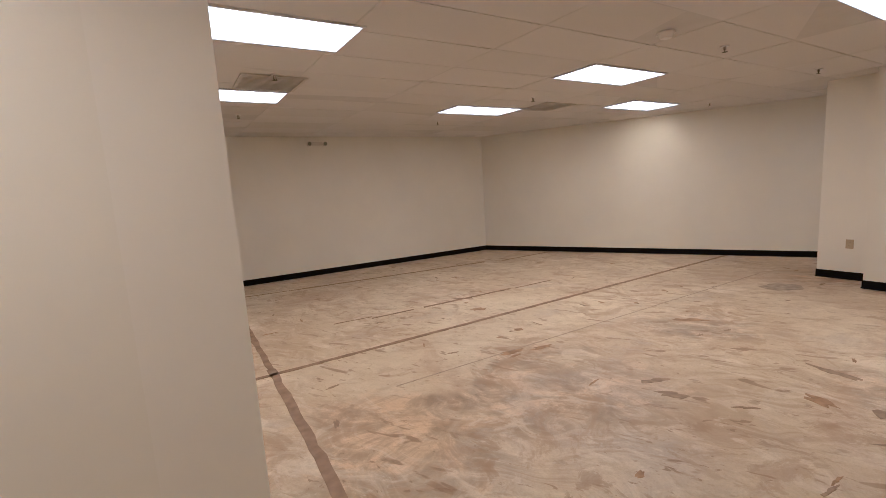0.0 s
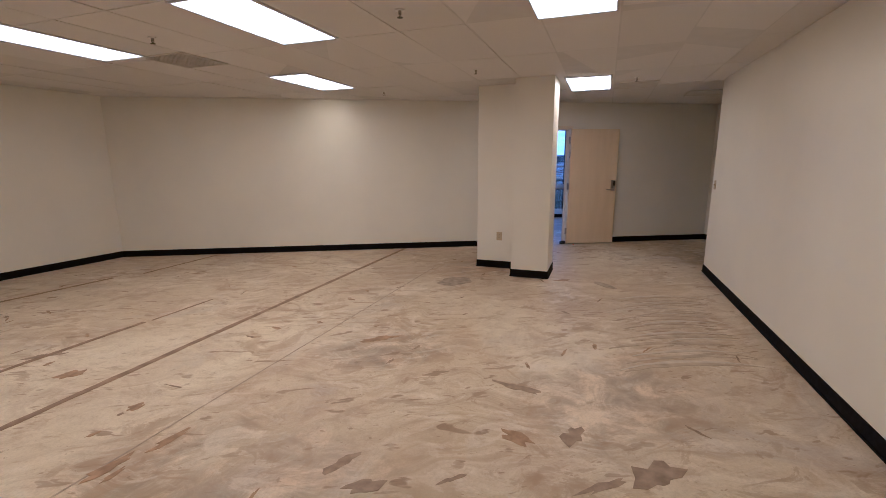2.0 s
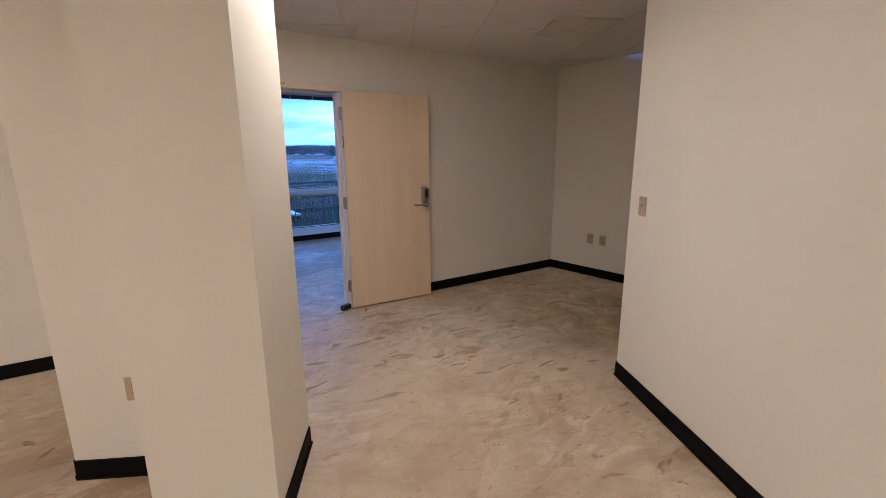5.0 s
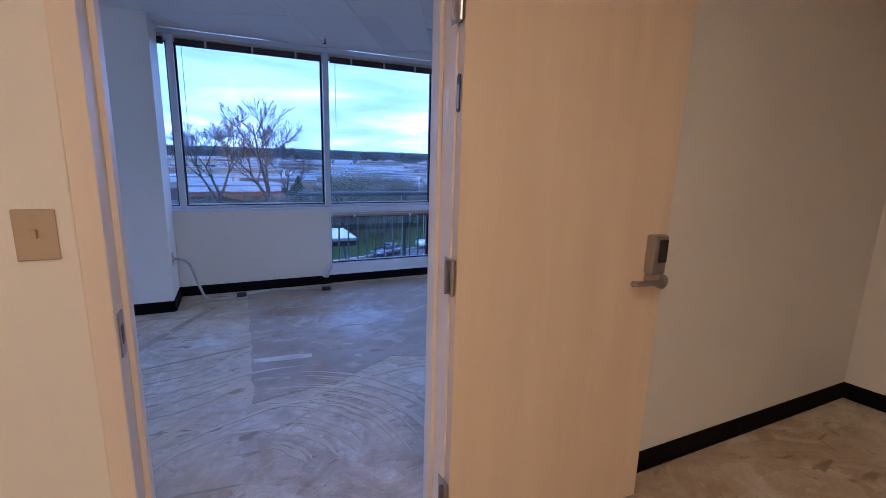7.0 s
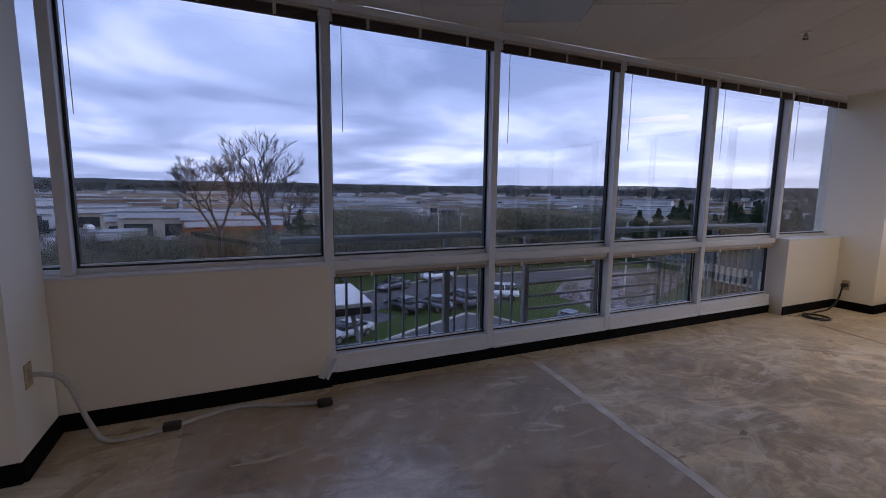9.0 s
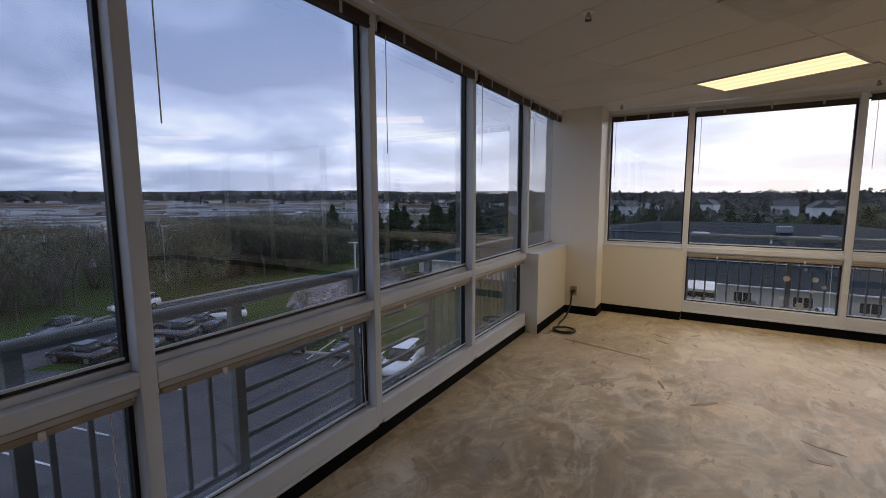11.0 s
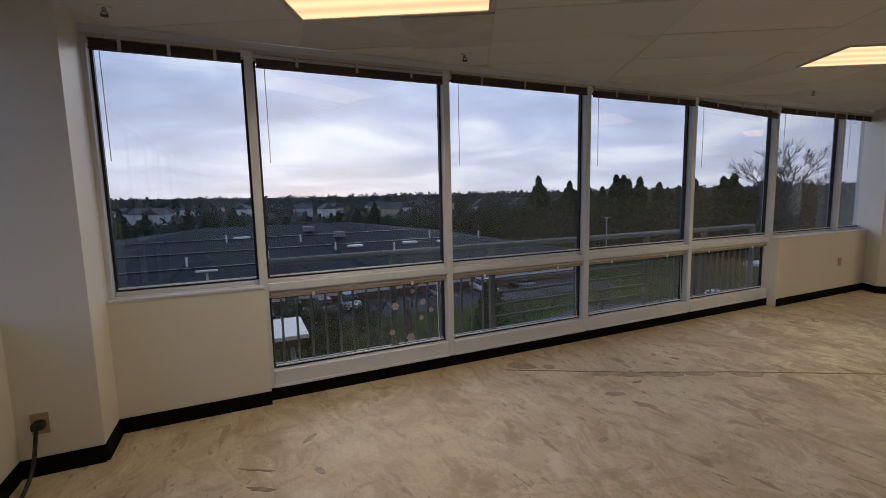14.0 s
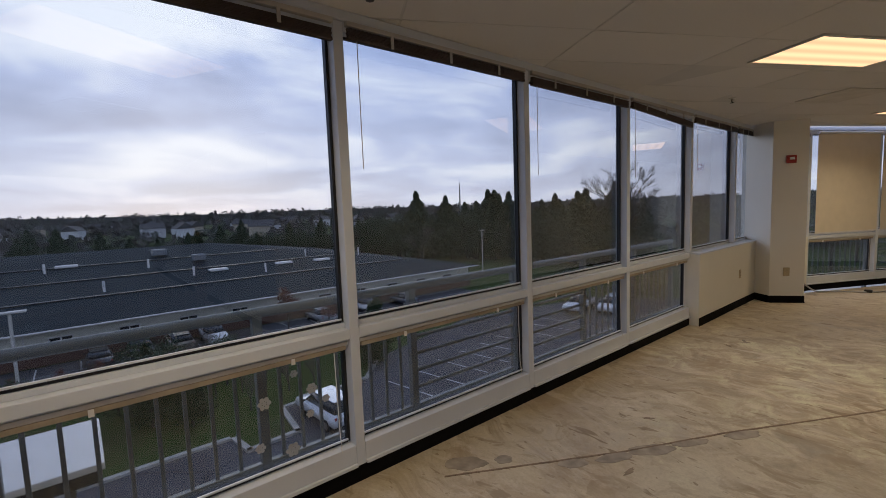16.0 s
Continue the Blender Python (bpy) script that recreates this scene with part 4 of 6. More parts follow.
# ---- vehicles ----
def car(kind, colour, x, y, turn, label):
    """kind: sedan, suv or pickup. Local x ahead, wheels on z = 0."""
    c = thing("car", label, "car", Matrix.Translation((x, y, GZ + 0.03)) @ Matrix.Rotation(turn, 4, "Z"), "parked cars")
    if kind == "sedan":
        side = [(2.3, 0.35), (2.32, 0.6), (2.15, 0.75), (1.0, 0.93), (-1.55, 0.98), (-2.3, 0.95), (-2.35, 0.6), (-2.25, 0.32)]
        cab = [(1.0, 0.92), (0.25, 1.38), (-0.9, 1.43), (-1.75, 0.97)]
        top = 1.43
    elif kind == "suv":
        side = [(2.3, 0.42), (2.35, 0.75), (2.2, 0.98), (1.15, 1.1), (-2.25, 1.14), (-2.35, 0.8), (-2.3, 0.42)]
        cab = [(1.15, 1.09), (0.45, 1.66), (-1.85, 1.72), (-2.25, 1.13)]
        top = 1.72
    else:
        side = [(2.7, 0.5), (2.75, 0.85), (2.65, 1.08), (1.35, 1.15), (-2.7, 1.15), (-2.75, 0.8), (-2.7, 0.5)]
        cab = [(1.35, 1.14), (0.75, 1.78), (-0.6, 1.82), (-0.8, 1.14)]
        top = 1.82

    def shell(prof, w0, w1, z_hi):
        bm = bmesh.new()
        zs = [p[1] for p in prof]
        lo, hi = min(zs), max(zs)
        rings = []
        for s in (-1, 1):
            r = []
            for px, pz in prof:
                f = (pz - lo) / (hi - lo)
                r.append(bm.verts.new((px, s * (w0 + (w1 - w0) * f), pz)))
            rings.append(r)
        n = len(prof)
        for i in range(n):
            j = (i + 1) % n
            bm.faces.new((rings[0][i], rings[0][j], rings[1][j], rings[1][i]))
        bm.faces.new(rings[0])
        bm.faces.new(rings[1][::-1])
        bmesh.ops.bevel(bm, geom=list(bm.edges), offset=0.05, segments=2, affect="EDGES")
        return bm

    b = part("body", shell(side, 0.9, 0.86, 0), CARPAINT, c, smooth=True)
    b.color = (*colour, 1)
    part("cabin_glass", shell(cab, 0.83, 0.62, 0), CARGLASS, c, "dark car windows", True)
    rx = [p[0] for p in cab if p[1] > top - 0.12]
    r = part("roof", one(box, ((max(rx) + min(rx)) / 2 - 0.05, 0, top - 0.005), (max(rx) - min(rx) + 0.05, 1.22, 0.06), 0.025), CARPAINT, c)
    r.color = (*colour, 1)
    for px in ((max(rx) + min(rx)) / 2,):
        for s in (-1, 1):
            pil = part("door_pillar", one(box, (px, s * 0.73, (top + cab[0][1]) / 2), (0.09, 0.05, top - cab[0][1]), 0.01, Matrix.Rotation(s * 0.33, 3, "X")), CARPAINT, c)
            pil.color = (*colour, 1)
    if kind == "pickup":
        part("bed_load", one(box, (-1.75, 0, 1.14), (1.75, 1.5, 0.05), 0.02), DARK, c)
    L = side[0][0]
    for wx in (L * 0.62, -L * 0.62):
        for s in (-1, 1):
            w = part("wheel", one(cyl, (wx, s * 0.80, 0.34), 0.34, 0.22, "y", 20), TYRE, c)
            part("rim", one(cyl, (wx, s * 0.915, 0.34), 0.21, 0.03, "y", 14), STEEL, w)
    for s in (-1, 1):
        part("headlight", one(box, (L - 0.08, s * 0.68, side[1][1] + 0.06), (0.16, 0.3, 0.11), 0.03), WHITE, c)
        part("tail_light", one(box, (-L + 0.02, s * 0.74, side[1][1] + 0.16), (0.1, 0.16, 0.2), 0.03), RED, c)
        part("side_mirror", one(box, (cab[0][0] - 0.25, s * 0.98, cab[0][1] + 0.08), (0.1, 0.16, 0.12), 0.03), DARK, c)
    return c


W_, K_, S_, G_, B_ = (0.72, 0.72, 0.72), (0.02, 0.022, 0.026), (0.36, 0.36, 0.36), (0.09, 0.1, 0.12), (0.3, 0.26, 0.2)
car("suv", W_, 23.6, 54.4, radians(190), "white crossover parked at the edge of the lane")
car("sedan", G_, 16.2, 51.3, radians(205), "dark grey sedan parked beside the grass")
car("sedan", S_, 7.2, 35.6, radians(205), "silver sedan parked behind the kerb")
car("pickup", K_, 25.2, 30.0, radians(200), "black pickup truck parked on the asphalt")
car("sedan", G_, 26.5, 25.8, radians(195), "dark blue-grey sedan in a parking bay")
car("suv", W_, 25.0, 20.0, radians(195), "white crossover in a parking bay")
car("sedan", K_, 14.3, 41.8, radians(110), "black sedan in a row of parked cars")
car("sedan", G_, 17.4, 41.2, radians(110), "dark grey sedan in a row of parked cars")
car("suv", G_, 20.4, 41.3, radians(110), "dark grey crossover in a row of parked cars")
car("sedan", (0.05, 0.06, 0.09), 23.0, 42.2, radians(110), "dark blue sedan in a row of parked cars")
car("suv", W_, 25.8, 42.6, radians(150), "white crossover at the end of the row")
car("suv", W_, 28.7, -8.6, radians(4), "white crossover parked beside the grass bank")
for kk, (kd, col, yy, lb) in enumerate((("sedan", K_, 1.2, "black sedan"), ("suv", K_, -1.7, "dark sport utility car"), ("suv", B_, -4.7, "beige sport utility car"), ("suv", W_, -7.6, "white sport utility car"), ("sedan", S_, -18.6, "silver sedan"), ("suv", W_, -24.5, "white crossover"), ("sedan", G_, -30, "grey sedan"))):
    car(kd, col, 51.6, yy, radians(180 if kk % 2 else 0), lb + " parked along the low building")
car("pickup", W_, 33.0, -41.5, radians(100), "white pickup truck on the far asphalt")
car("suv", W_, 30.2, -43.4, radians(100), "white van on the far asphalt")


# ---- low building, sunshades, lamps outside ----
ROOFUNIT = simple("grey roof unit", (0.22, 0.23, 0.24), 0.6, vary=0.2)


def low_building():
    b = thing("low_building", "long low cream building with dark shingle hip roof", "building", Matrix.Translation((54.2, -3, GZ)))
    part("wall", one(box, (31, 0, 1.55), (60, 84, 3.1)), SIDING, b)
    part("brick_base", one(box, (30.9, 0, 0.45), (60.3, 84.3, 0.9)), simple("brown brick", (0.11, 0.06, 0.045), 0.85, vary=0.3, scale=4), b)
    bm = bmesh.new()
    x0, x1, y0, y1, rz = -0.2, 62, -43, 43, 3.15
    vs = [bm.verts.new(p) for p in ((x0, y0, rz), (x1, y0, rz), (x1, y1, rz), (x0, y1, rz), (31, y0 + 31, 7.9), (31, y1 - 31, 7.9))]
    for f in ((0, 1, 4), (1, 2, 5, 4), (2, 3, 5), (3, 0, 4, 5), (3, 2, 1, 0)):
        bm.faces.new([vs[i] for i in f])
    roof = part("roof", bm, SHINGLE, b)
    part("gutter", one(box, (-0.25, 0, 3.1), (0.14, 86, 0.14), 0.03), WHITE, b)
    sl = (7.9 - 3.15) / 31.2
    for xx in (8.0, 15.0, 22.0):
        yy = 43 - xx
        part("roof_ridge_strip", one(box, (xx, 0, 3.15 + (xx + 0.2) * sl + 0.05), (0.5, 2 * yy - 2, 0.14), 0.04), DARK, roof)
    for xx, yy in ((9.5, 3.0), (12, -6), (10, -14), (16, -22), (9, 12), (18, -2), (14, -30), (20, 8)):
        part("vent_pipe", one(cyl, (xx, yy, 3.7 + xx * sl), 0.13, 1.2, "z", 8), WHITE, roof)
    for xx, yy in ((13, -9), (13, -17.5), (12.5, -23), (22, 6)):
        part("skylight", one(box, (xx, yy, 3.35 + xx * sl), (1.0, 2.2, 0.3), 0.05), WHITE, roof)
    for xx, yy, sx in ((19, -8, 1.3), (24, -4, 1.5)):
        part("air_handler", one(box, (xx, yy, 3.8 + xx * sl), (sx, sx * 1.2, 0.8), 0.06), ROOFUNIT, roof)
    for k in range(16):
        yy = 36 - k * 4.9
        w = part("window", one(box, (0.97, yy, 1.75), (0.12, 1.7, 1.15), 0.02), WHITE, b)
        for s in (-1, 1):
            part("pane", one(box, (0.9, yy + s * 0.4, 1.75), (0.05, 0.7, 0.95)), CARGLASS, w)
        if k % 3 == 0:
            part("downpipe", one(box, (0.93, yy + 2.4, 1.55), (0.1, 0.1, 3.0), 0.02), WHITE, b)
    part("porch_roof", one(box, (2, 46, 3.1), (9, 6, 0.25), 0.05), SHINGLE, b)
    for px in (-1.5, 5.5):
        part("porch_post", one(box, (px, 48.4, 1.5), (0.3, 0.3, 3.0), 0.02), SIDING, b)


low_building()


def sunshade(m, x0, x1, y0, y1, z):
    """A flat pale panel on two slanting arms, beyond the railing."""
    b = thing("sunshade_panel", "flat white metal panel over a slab coloured as its shade, beyond the railing", "sunshade", m, "sunshade panels")
    mid, my = (x0 + x1) / 2, (y0 + y1) / 2
    part("panel", one(box, (mid, my, z - 0.02), (x1 - x0, y1 - y0, 0.04), 0.008), WHITE, b)
    # shadow beneath the panel, put in as a black slab
    part("underside", one(box, (mid, my, z - 0.075), (x1 - x0 - 0.03, y1 - y0 - 0.03, 0.07), 0.006), DARK, b, "slab coloured black as the shade below the panel")
    for x in (x0 + 0.15, x1 - 0.15):
        part("arm", one(tube, [(x, 0.49, -0.142), (x, 0.52, -0.02), (x, y0 + 0.2, z - 0.1)], 0.022, 8), RAIL, b)


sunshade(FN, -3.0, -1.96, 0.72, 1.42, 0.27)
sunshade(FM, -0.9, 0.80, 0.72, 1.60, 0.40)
aw_ = thing("carport", "white ribbed carport roof on thin posts", "carport", Matrix.Translation((35.5, -58.5, GZ)))
part("roof", one(box, (0, 0, 3.1), (4.5, 10, 0.35), 0.04), WHITE, aw_)
for sx in (-2, 2):
    for sy in (-4.6, 0, 4.6):
        part("post", one(box, (sx, sy, 1.5), (0.14, 0.14, 3.0), 0.01), STEEL, aw_)
for k in range(10):
    part("rib", one(box, (-2.27, -4.5 + k, 3.1), (0.04, 0.5, 0.36)), LINE, aw_)


def lot_lamp(x, y, h):
    l = thing("street_lamp", "tall pole lamp with a flat head in the car park", "street lamp", Matrix.Translation((x, y, GZ)), "car park lamps")
    part("pole", one(tube, [(0, 0, 0), (0, 0, h)], 0.09, 8), VENT, l)
    part("head", one(box, (0, 0, h + 0.06), (0.55, 1.5, 0.12), 0.03), VENT, l)
    part("footing", one(cyl, (0, 0, 0.25), 0.3, 0.5, "z", 12), KERB, l)


for x, y, h in ((31.4, 72, 8), (34.5, 69.5, 8), (40.9, 5.3, 6.9), (38.0, 36, 7.0), (61.5, -54.5, 7.9)):
    lot_lamp(x, y, h)


mast = thing("radio_mast", "thin grey mast far over the trees", "mast", Matrix.Translation((167, -145, GZ)))
part("pole", one(tube, [(0, 0, 0), (0, 0, 14), (0, 0, 22.9)], 0.32, 8), KERB, mast)
part("antenna", one(cyl, (0, 0, 23.4), 0.12, 1.6, "z", 8), KERB, mast)


# ---- planting ----
TWIG = material("grey-brown twigs", build_leaf((0.075, 0.062, 0.053), (0.14, 0.118, 0.1), 0.5))
EVER = material("dark evergreen needles", build_leaf((0.022, 0.038, 0.019), (0.065, 0.088, 0.045), 0.5))
SHRUB = material("spring shrub leaves", build_leaf((0.085, 0.092, 0.052), (0.18, 0.175, 0.115), 0.9))
BLOSSOM = material("pale blossom", build_leaf((0.25, 0.27, 0.2), (0.5, 0.5, 0.44)))
REDBUD = material("reddish buds", build_leaf((0.13, 0.05, 0.035), (0.22, 0.1, 0.07)))


class Raw:
    """Loose geometry gathered in lists."""

    def __init__(self):
        self.v, self.f = [], []

    def stick(self, a, b, r0, r1, n=4):
        a, b = Vector(a), Vector(b)
        d = (b - a).normalized()
        p = d.orthogonal().normalized()
        q2 = d.cross(p)
        i = len(self.v)
        for o, r in ((a, r0), (b, r1)):
            for k in range(n):
                t = k * math.tau / n
                self.v.append(tuple(o + r * (math.cos(t) * p + math.sin(t) * q2)))
        for k in range(n):
            self.f.append((i + k, i + (k + 1) % n, i + n + (k + 1) % n, i + n + k))

    def leaf(self, c, size, rnd):
        n = Vector((rnd.gauss(0, 1), rnd.gauss(0, 1), rnd.gauss(0, 1))).normalized()
        p = n.orthogonal().normalized() * size
        q2 = n.cross(p) * rnd.uniform(0.5, 0.9)
        i = len(self.v)
        c = Vector(c)
        self.v += [tuple(c - p), tuple(c + q2), tuple(c + p * 1.1), tuple(c - q2)]
        self.f.append((i, i + 1, i + 2, i + 3))

    def mesh(self, name, mat):
        me = bpy.data.meshes.new(name)
        me.from_pydata(self.v, [], self.f)
        me.materials.append(mat)
        return me


def bare_meshes(seed, h, buds=None, levels=5, reach=0.8):
    """A leafless crown: limbs that climb and fork into fine twigs."""
    rnd = random.Random(seed)
    tr, tw = Raw(), Raw()

    def grow(p, d, l, r, depth):
        e = p + d * l
        (tr if depth > 2 else tw).stick(p, e, max(r, 0.010), max(r * 0.6, 0.006), 6 if depth > 2 else 3)
        if depth == 0:
            if buds:
                for _ in range(5):
                    tw.leaf(e + Vector((rnd.uniform(-.3, .3), rnd.uniform(-.3, .3), rnd.uniform(-.3, .3))), 0.075, rnd)
            return
        for _ in range(rnd.choice((3, 3, 4)) if depth > 1 else 4):
            nd = (d + Vector((rnd.uniform(-reach, reach), rnd.uniform(-reach, reach), rnd.uniform(-0.08, 0.42)))).normalized()
            grow(p + d * l * rnd.uniform(0.45, 1.0), nd, l * rnd.uniform(0.56, 0.78), r * 0.48, depth - 1)

    grow(Vector((0, 0, -0.05)), Vector((0, 0, 1)), h * 0.3, h * 0.02, levels)
    return tr.mesh("trunk", BARK), tw.mesh("crown", buds or TWIG)


def evergreen_meshes(seed, h, wide):
    rnd = random.Random(seed)
    tr, cr = Raw(), Raw()
    tr.stick((0, 0, 0), (0, 0, h * 0.95), h * 0.02, 0.02, 8)
    n = 4600
    for _ in range(n):
        f = rnd.random() ** 0.75
        z = h * (0.06 + 0.94 * f)
        r = wide * min(1, 0.5 + 1.5 * f) * (1 - f) ** 0.85 * (0.75 + 0.25 * math.sin(f * 40 + rnd.random())) * rnd.uniform(0.45, 1.05)
        a = rnd.uniform(0, math.tau)
        r *= 1 + 0.25 * math.sin(a * 3 + f * 7)
        cr.leaf((r * math.cos(a), r * math.sin(a), z), h * 0.022 * rnd.uniform(0.6, 1.4), rnd)
    return tr.mesh("trunk", BARK), cr.mesh("crown", EVER)


def shrub_meshes(seed, h, mat, n=900, leaf=0.1, twigs=40):
    rnd = random.Random(seed)
    tr, cr = Raw(), Raw()
    for _ in range(7):
        tr.stick((rnd.uniform(-.3, .3), rnd.uniform(-.3, .3), 0), (rnd.uniform(-1, 1) * h * 0.35, rnd.uniform(-1, 1) * h * 0.35, h * rnd.uniform(0.5, 0.9)), h * 0.015, 0.01, 4)
    for _ in range(twigs):
        x, y, z = rnd.uniform(-.3, .3) * h, rnd.uniform(-.3, .3) * h, rnd.uniform(0.2, 0.7) * h
        tr.stick((x, y, z), (x + rnd.uniform(-.15, .15) * h, y + rnd.uniform(-.15, .15) * h, z + rnd.uniform(0.15, 0.35) * h), 0.02, 0.008, 3)
    blobs = [(rnd.uniform(-.35, .35) * h, rnd.uniform(-.35, .35) * h, rnd.uniform(0.25, 0.8) * h, rnd.uniform(0.16, 0.3) * h) for _ in range(9)]
    for _ in range(n):
        x, y, z, r = rnd.choice(blobs)
        d = Vector((rnd.gauss(0, 1), rnd.gauss(0, 1), rnd.gauss(0, 0.8))).normalized() * r * rnd.uniform(0.5, 1.15)
        cr.leaf((x + d.x, y + d.y, max(0.1, z + d.z)), leaf * rnd.uniform(0.6, 1.4), rnd)
    return tr.mesh("trunk", BARK), cr.mesh("crown", mat)


def plant(name, meshes, x, y, s, turn, label, group):
    t = thing(name, label, "tree", Matrix.Translation((x, y, GZ)) @ Matrix.Rotation(turn, 4, "Z") @ Matrix.Diagonal((s, s, s, 1)), group)
    for nm, me in zip(("trunk", "crown"), meshes):
        o = new(nm, me)
        o.parent = t
    return t


BARE = [bare_meshes(k, 10.0) for k in (3, 8, 15)]
TALL = [bare_meshes(k, 10.0, None, 6, 0.78) for k in (5, 11)]
BARE_RED = bare_meshes(21, 6.0, REDBUD)
EVERS = [evergreen_meshes(k, 11.0, 4.3) for k in (1, 2, 5)]
SHRUBS = [shrub_meshes(k, 5.0, SHRUB, 2300, 0.068, 100) for k in (4, 6, 9)]
DENSE = [shrub_meshes(k, 8.0, EVER, 4200, 0.13) for k in (14, 17)]
PALE = shrub_meshes(12, 6.0, BLOSSOM, 2400, 0.06, 120)
rp = random.Random(77)
plant("tree", TALL[0], 47, -77, 2.6, 0.7, "tall bare deciduous tree behind evergreens", "bare trees")
plant("tree", BARE[2], 84, -58, 1.3, 0.7, "tall bare deciduous tree behind evergreens", "bare trees")
# two tall bare trees across the lane
plant("tree", TALL[0], 3.2, 66, 2.6, 0.4, "tall bare deciduous tree beyond the lane", "bare trees")
plant("tree", TALL[1], -3.0, 70, 2.3, 2.0, "tall bare deciduous tree beyond the lane", "bare trees")
plant("tree", EVERS[1], -28, 64, 0.75, 1.0, "dark evergreen tree beside bare trees", "evergreen trees")
plant("tree", BARE[2], 33, 82, 1.35, 1.0, "bare deciduous tree beyond the lane", "bare trees")
plant("tree", EVERS[0], 8.0, 72, 0.8, 0.0, "dark evergreen tree beside bare trees", "evergreen trees")
plant("tree", BARE_RED, 49.0, -14.0, 0.95, 0.3, "reddish budding tree by the low building", "budding trees")
for x, y, s in ((34.5, -15.2, 0.46), (35.9, -16.6, 0.5), (33.4, -2.4, 0.4), (35.0, -0.6, 0.45)):
    plant("tree", EVERS[1], x, y, s, x, "dark green conifer on the grass bank", "bank conifers")
for x, y, s in ((39.5, -2.5, 0.6), (45.5, 6.0, 0.38), (45.8, 3.6, 0.36), (45.5, 1.4, 0.4), (45.9, 8.6, 0.4), (47, -17.5, 0.6)):
    plant("tree", BARE_RED, x, y, s, x + y, "reddish budding bush on the grass bank", "budding trees")
for k in range(52):
    plant("tree", BARE[k % 3], rp.uniform(-34, 66), rp.uniform(59, 88), rp.uniform(0.7, 1.05), rp.uniform(0, 6), "bare grey tree in the scrub beyond the lane", "scrub trees")
for k in range(120):
    x, y = rp.uniform(-34, 70), rp.uniform(58.5, 88)
    plant("shrub", SHRUBS[k % 3], x, y, rp.uniform(0.8, 1.3) if x < 10 else rp.uniform(1.1, 2.1), rp.uniform(0, 6), "tangled spring shrub in the scrub beyond the lane", "scrub shrubs")
for x, y in ((12, 63), (20, 66), (6, 61), (64, 74), (75, 80), (90, -66)):
    plant("tree", PALE, x, y, rp.uniform(0.9, 1.3), rp.uniform(0, 6), "pale blossoming tree among bare trees", "blossom trees")
for k in range(16):
    plant("tree", EVERS[k % 3], 62 + 3.4 * k + rp.uniform(-1.5, 1.5), 62 - 0.4 * k + rp.uniform(-4, 4), rp.uniform(0.7, 1.0), rp.uniform(0, 6), "dark evergreen tree behind the low building", "evergreen trees")
for k in range(26):
    plant("tree", EVERS[k % 3], 116 + rp.uniform(-3, 12), 44 - 4.6 * k + rp.uniform(-2, 2), rp.uniform(0.65, 1.0), rp.uniform(0, 6), "dark evergreen tree behind the low building", "evergreen trees")
for k in range(26):
    a = rp.uniform(0.3, 1)
    plant("tree", EVERS[k % 3], 112 - 66 * a + rp.uniform(-5, 5), -60 - 26 * a + rp.uniform(-8, 8), rp.uniform(1.05, 1.5), rp.uniform(0, 6), "tall dark evergreen tree beyond the car park", "evergreen trees")
for k in range(44):
    a = rp.random()
    plant("tree", DENSE[k % 2], 114 - 66 * a + rp.uniform(-4, 4), -56 - 26 * a + rp.uniform(-8, 4), rp.uniform(1.1, 1.55), rp.uniform(0, 6), "dense dark evergreen beyond the car park", "evergreen trees")
for k in range(26):
    plant("tree", DENSE[k % 2], 118 + rp.uniform(-3, 10), 46 - 4.4 * k + rp.uniform(-2, 2), rp.uniform(0.7, 1.05), rp.uniform(0, 6), "dense dark evergreen behind the low building", "evergreen trees")
for k in range(12):
    plant("tree", BARE[k % 3], rp.uniform(45, 100), rp.uniform(-110, -80), rp.uniform(1.0, 1.6), rp.uniform(0, 6), "tall bare deciduous tree behind evergreens", "bare trees")
for k in range(14):
    plant("tree", BARE[k % 3], rp.uniform(-20, 36), rp.uniform(-120, -70), rp.uniform(0.9, 1.3), rp.uniform(0, 6), "tall bare deciduous tree behind evergreens", "bare trees")
for x, y, s in ((37.6, 0.2, 0.52), (39.8, -1.6, 0.55), (38.2, -3.4, 0.4), (41.5, -6.5, 0.42), (37.5, 6.5, 0.5)):
    plant("shrub", DENSE[0], x, y, s, x, "dark evergreen shrub on the grass bank", "dark shrubs")
for x, y, s in ((36.5, -6.0, 0.32), (34.5, -8.5, 0.3), (38.5, -9.5, 0.35), (41, -11, 0.35), (35.5, -3.5, 0.28), (33.2, -5.6, 0.34), (36.8, -4.4, 0.36), (34.2, -10.2, 0.3), (37.2, -7.6, 0.38), (38.4, 0.8, 0.42), (40.2, -4.2, 0.45), (42.5, -2.0, 0.5), (43.2, -8.6, 0.45), (39.4, -12.4, 0.4), (44.0, 2.4, 0.45), (41.4, 4.4, 0.4), (36.0, -9.0, 0.42), (34.0, -6.8, 0.4), (38.8, -5.6, 0.46), (37.4, -2.2, 0.42), (42.0, -4.6, 0.5), (45.0, -5.5, 0.45)):
    plant("shrub", BARE[0], x, y, s, x, "bare brown bush on the grass bank", "bare bushes")
for x, y, s in ((41, -27, 0.45), (38, -31, 0.5), (39, -22, 0.4), (36, 33, 0.5), (42, 37, 0.6), (34, 40, 0.45), (47, 41, 0.5), (38, -45, 0.6), (42, -52, 0.7)):
    plant("shrub", SHRUBS[0], x, y, s, rp.uniform(0, 6), "low green shrub beside the asphalt", "low shrubs")


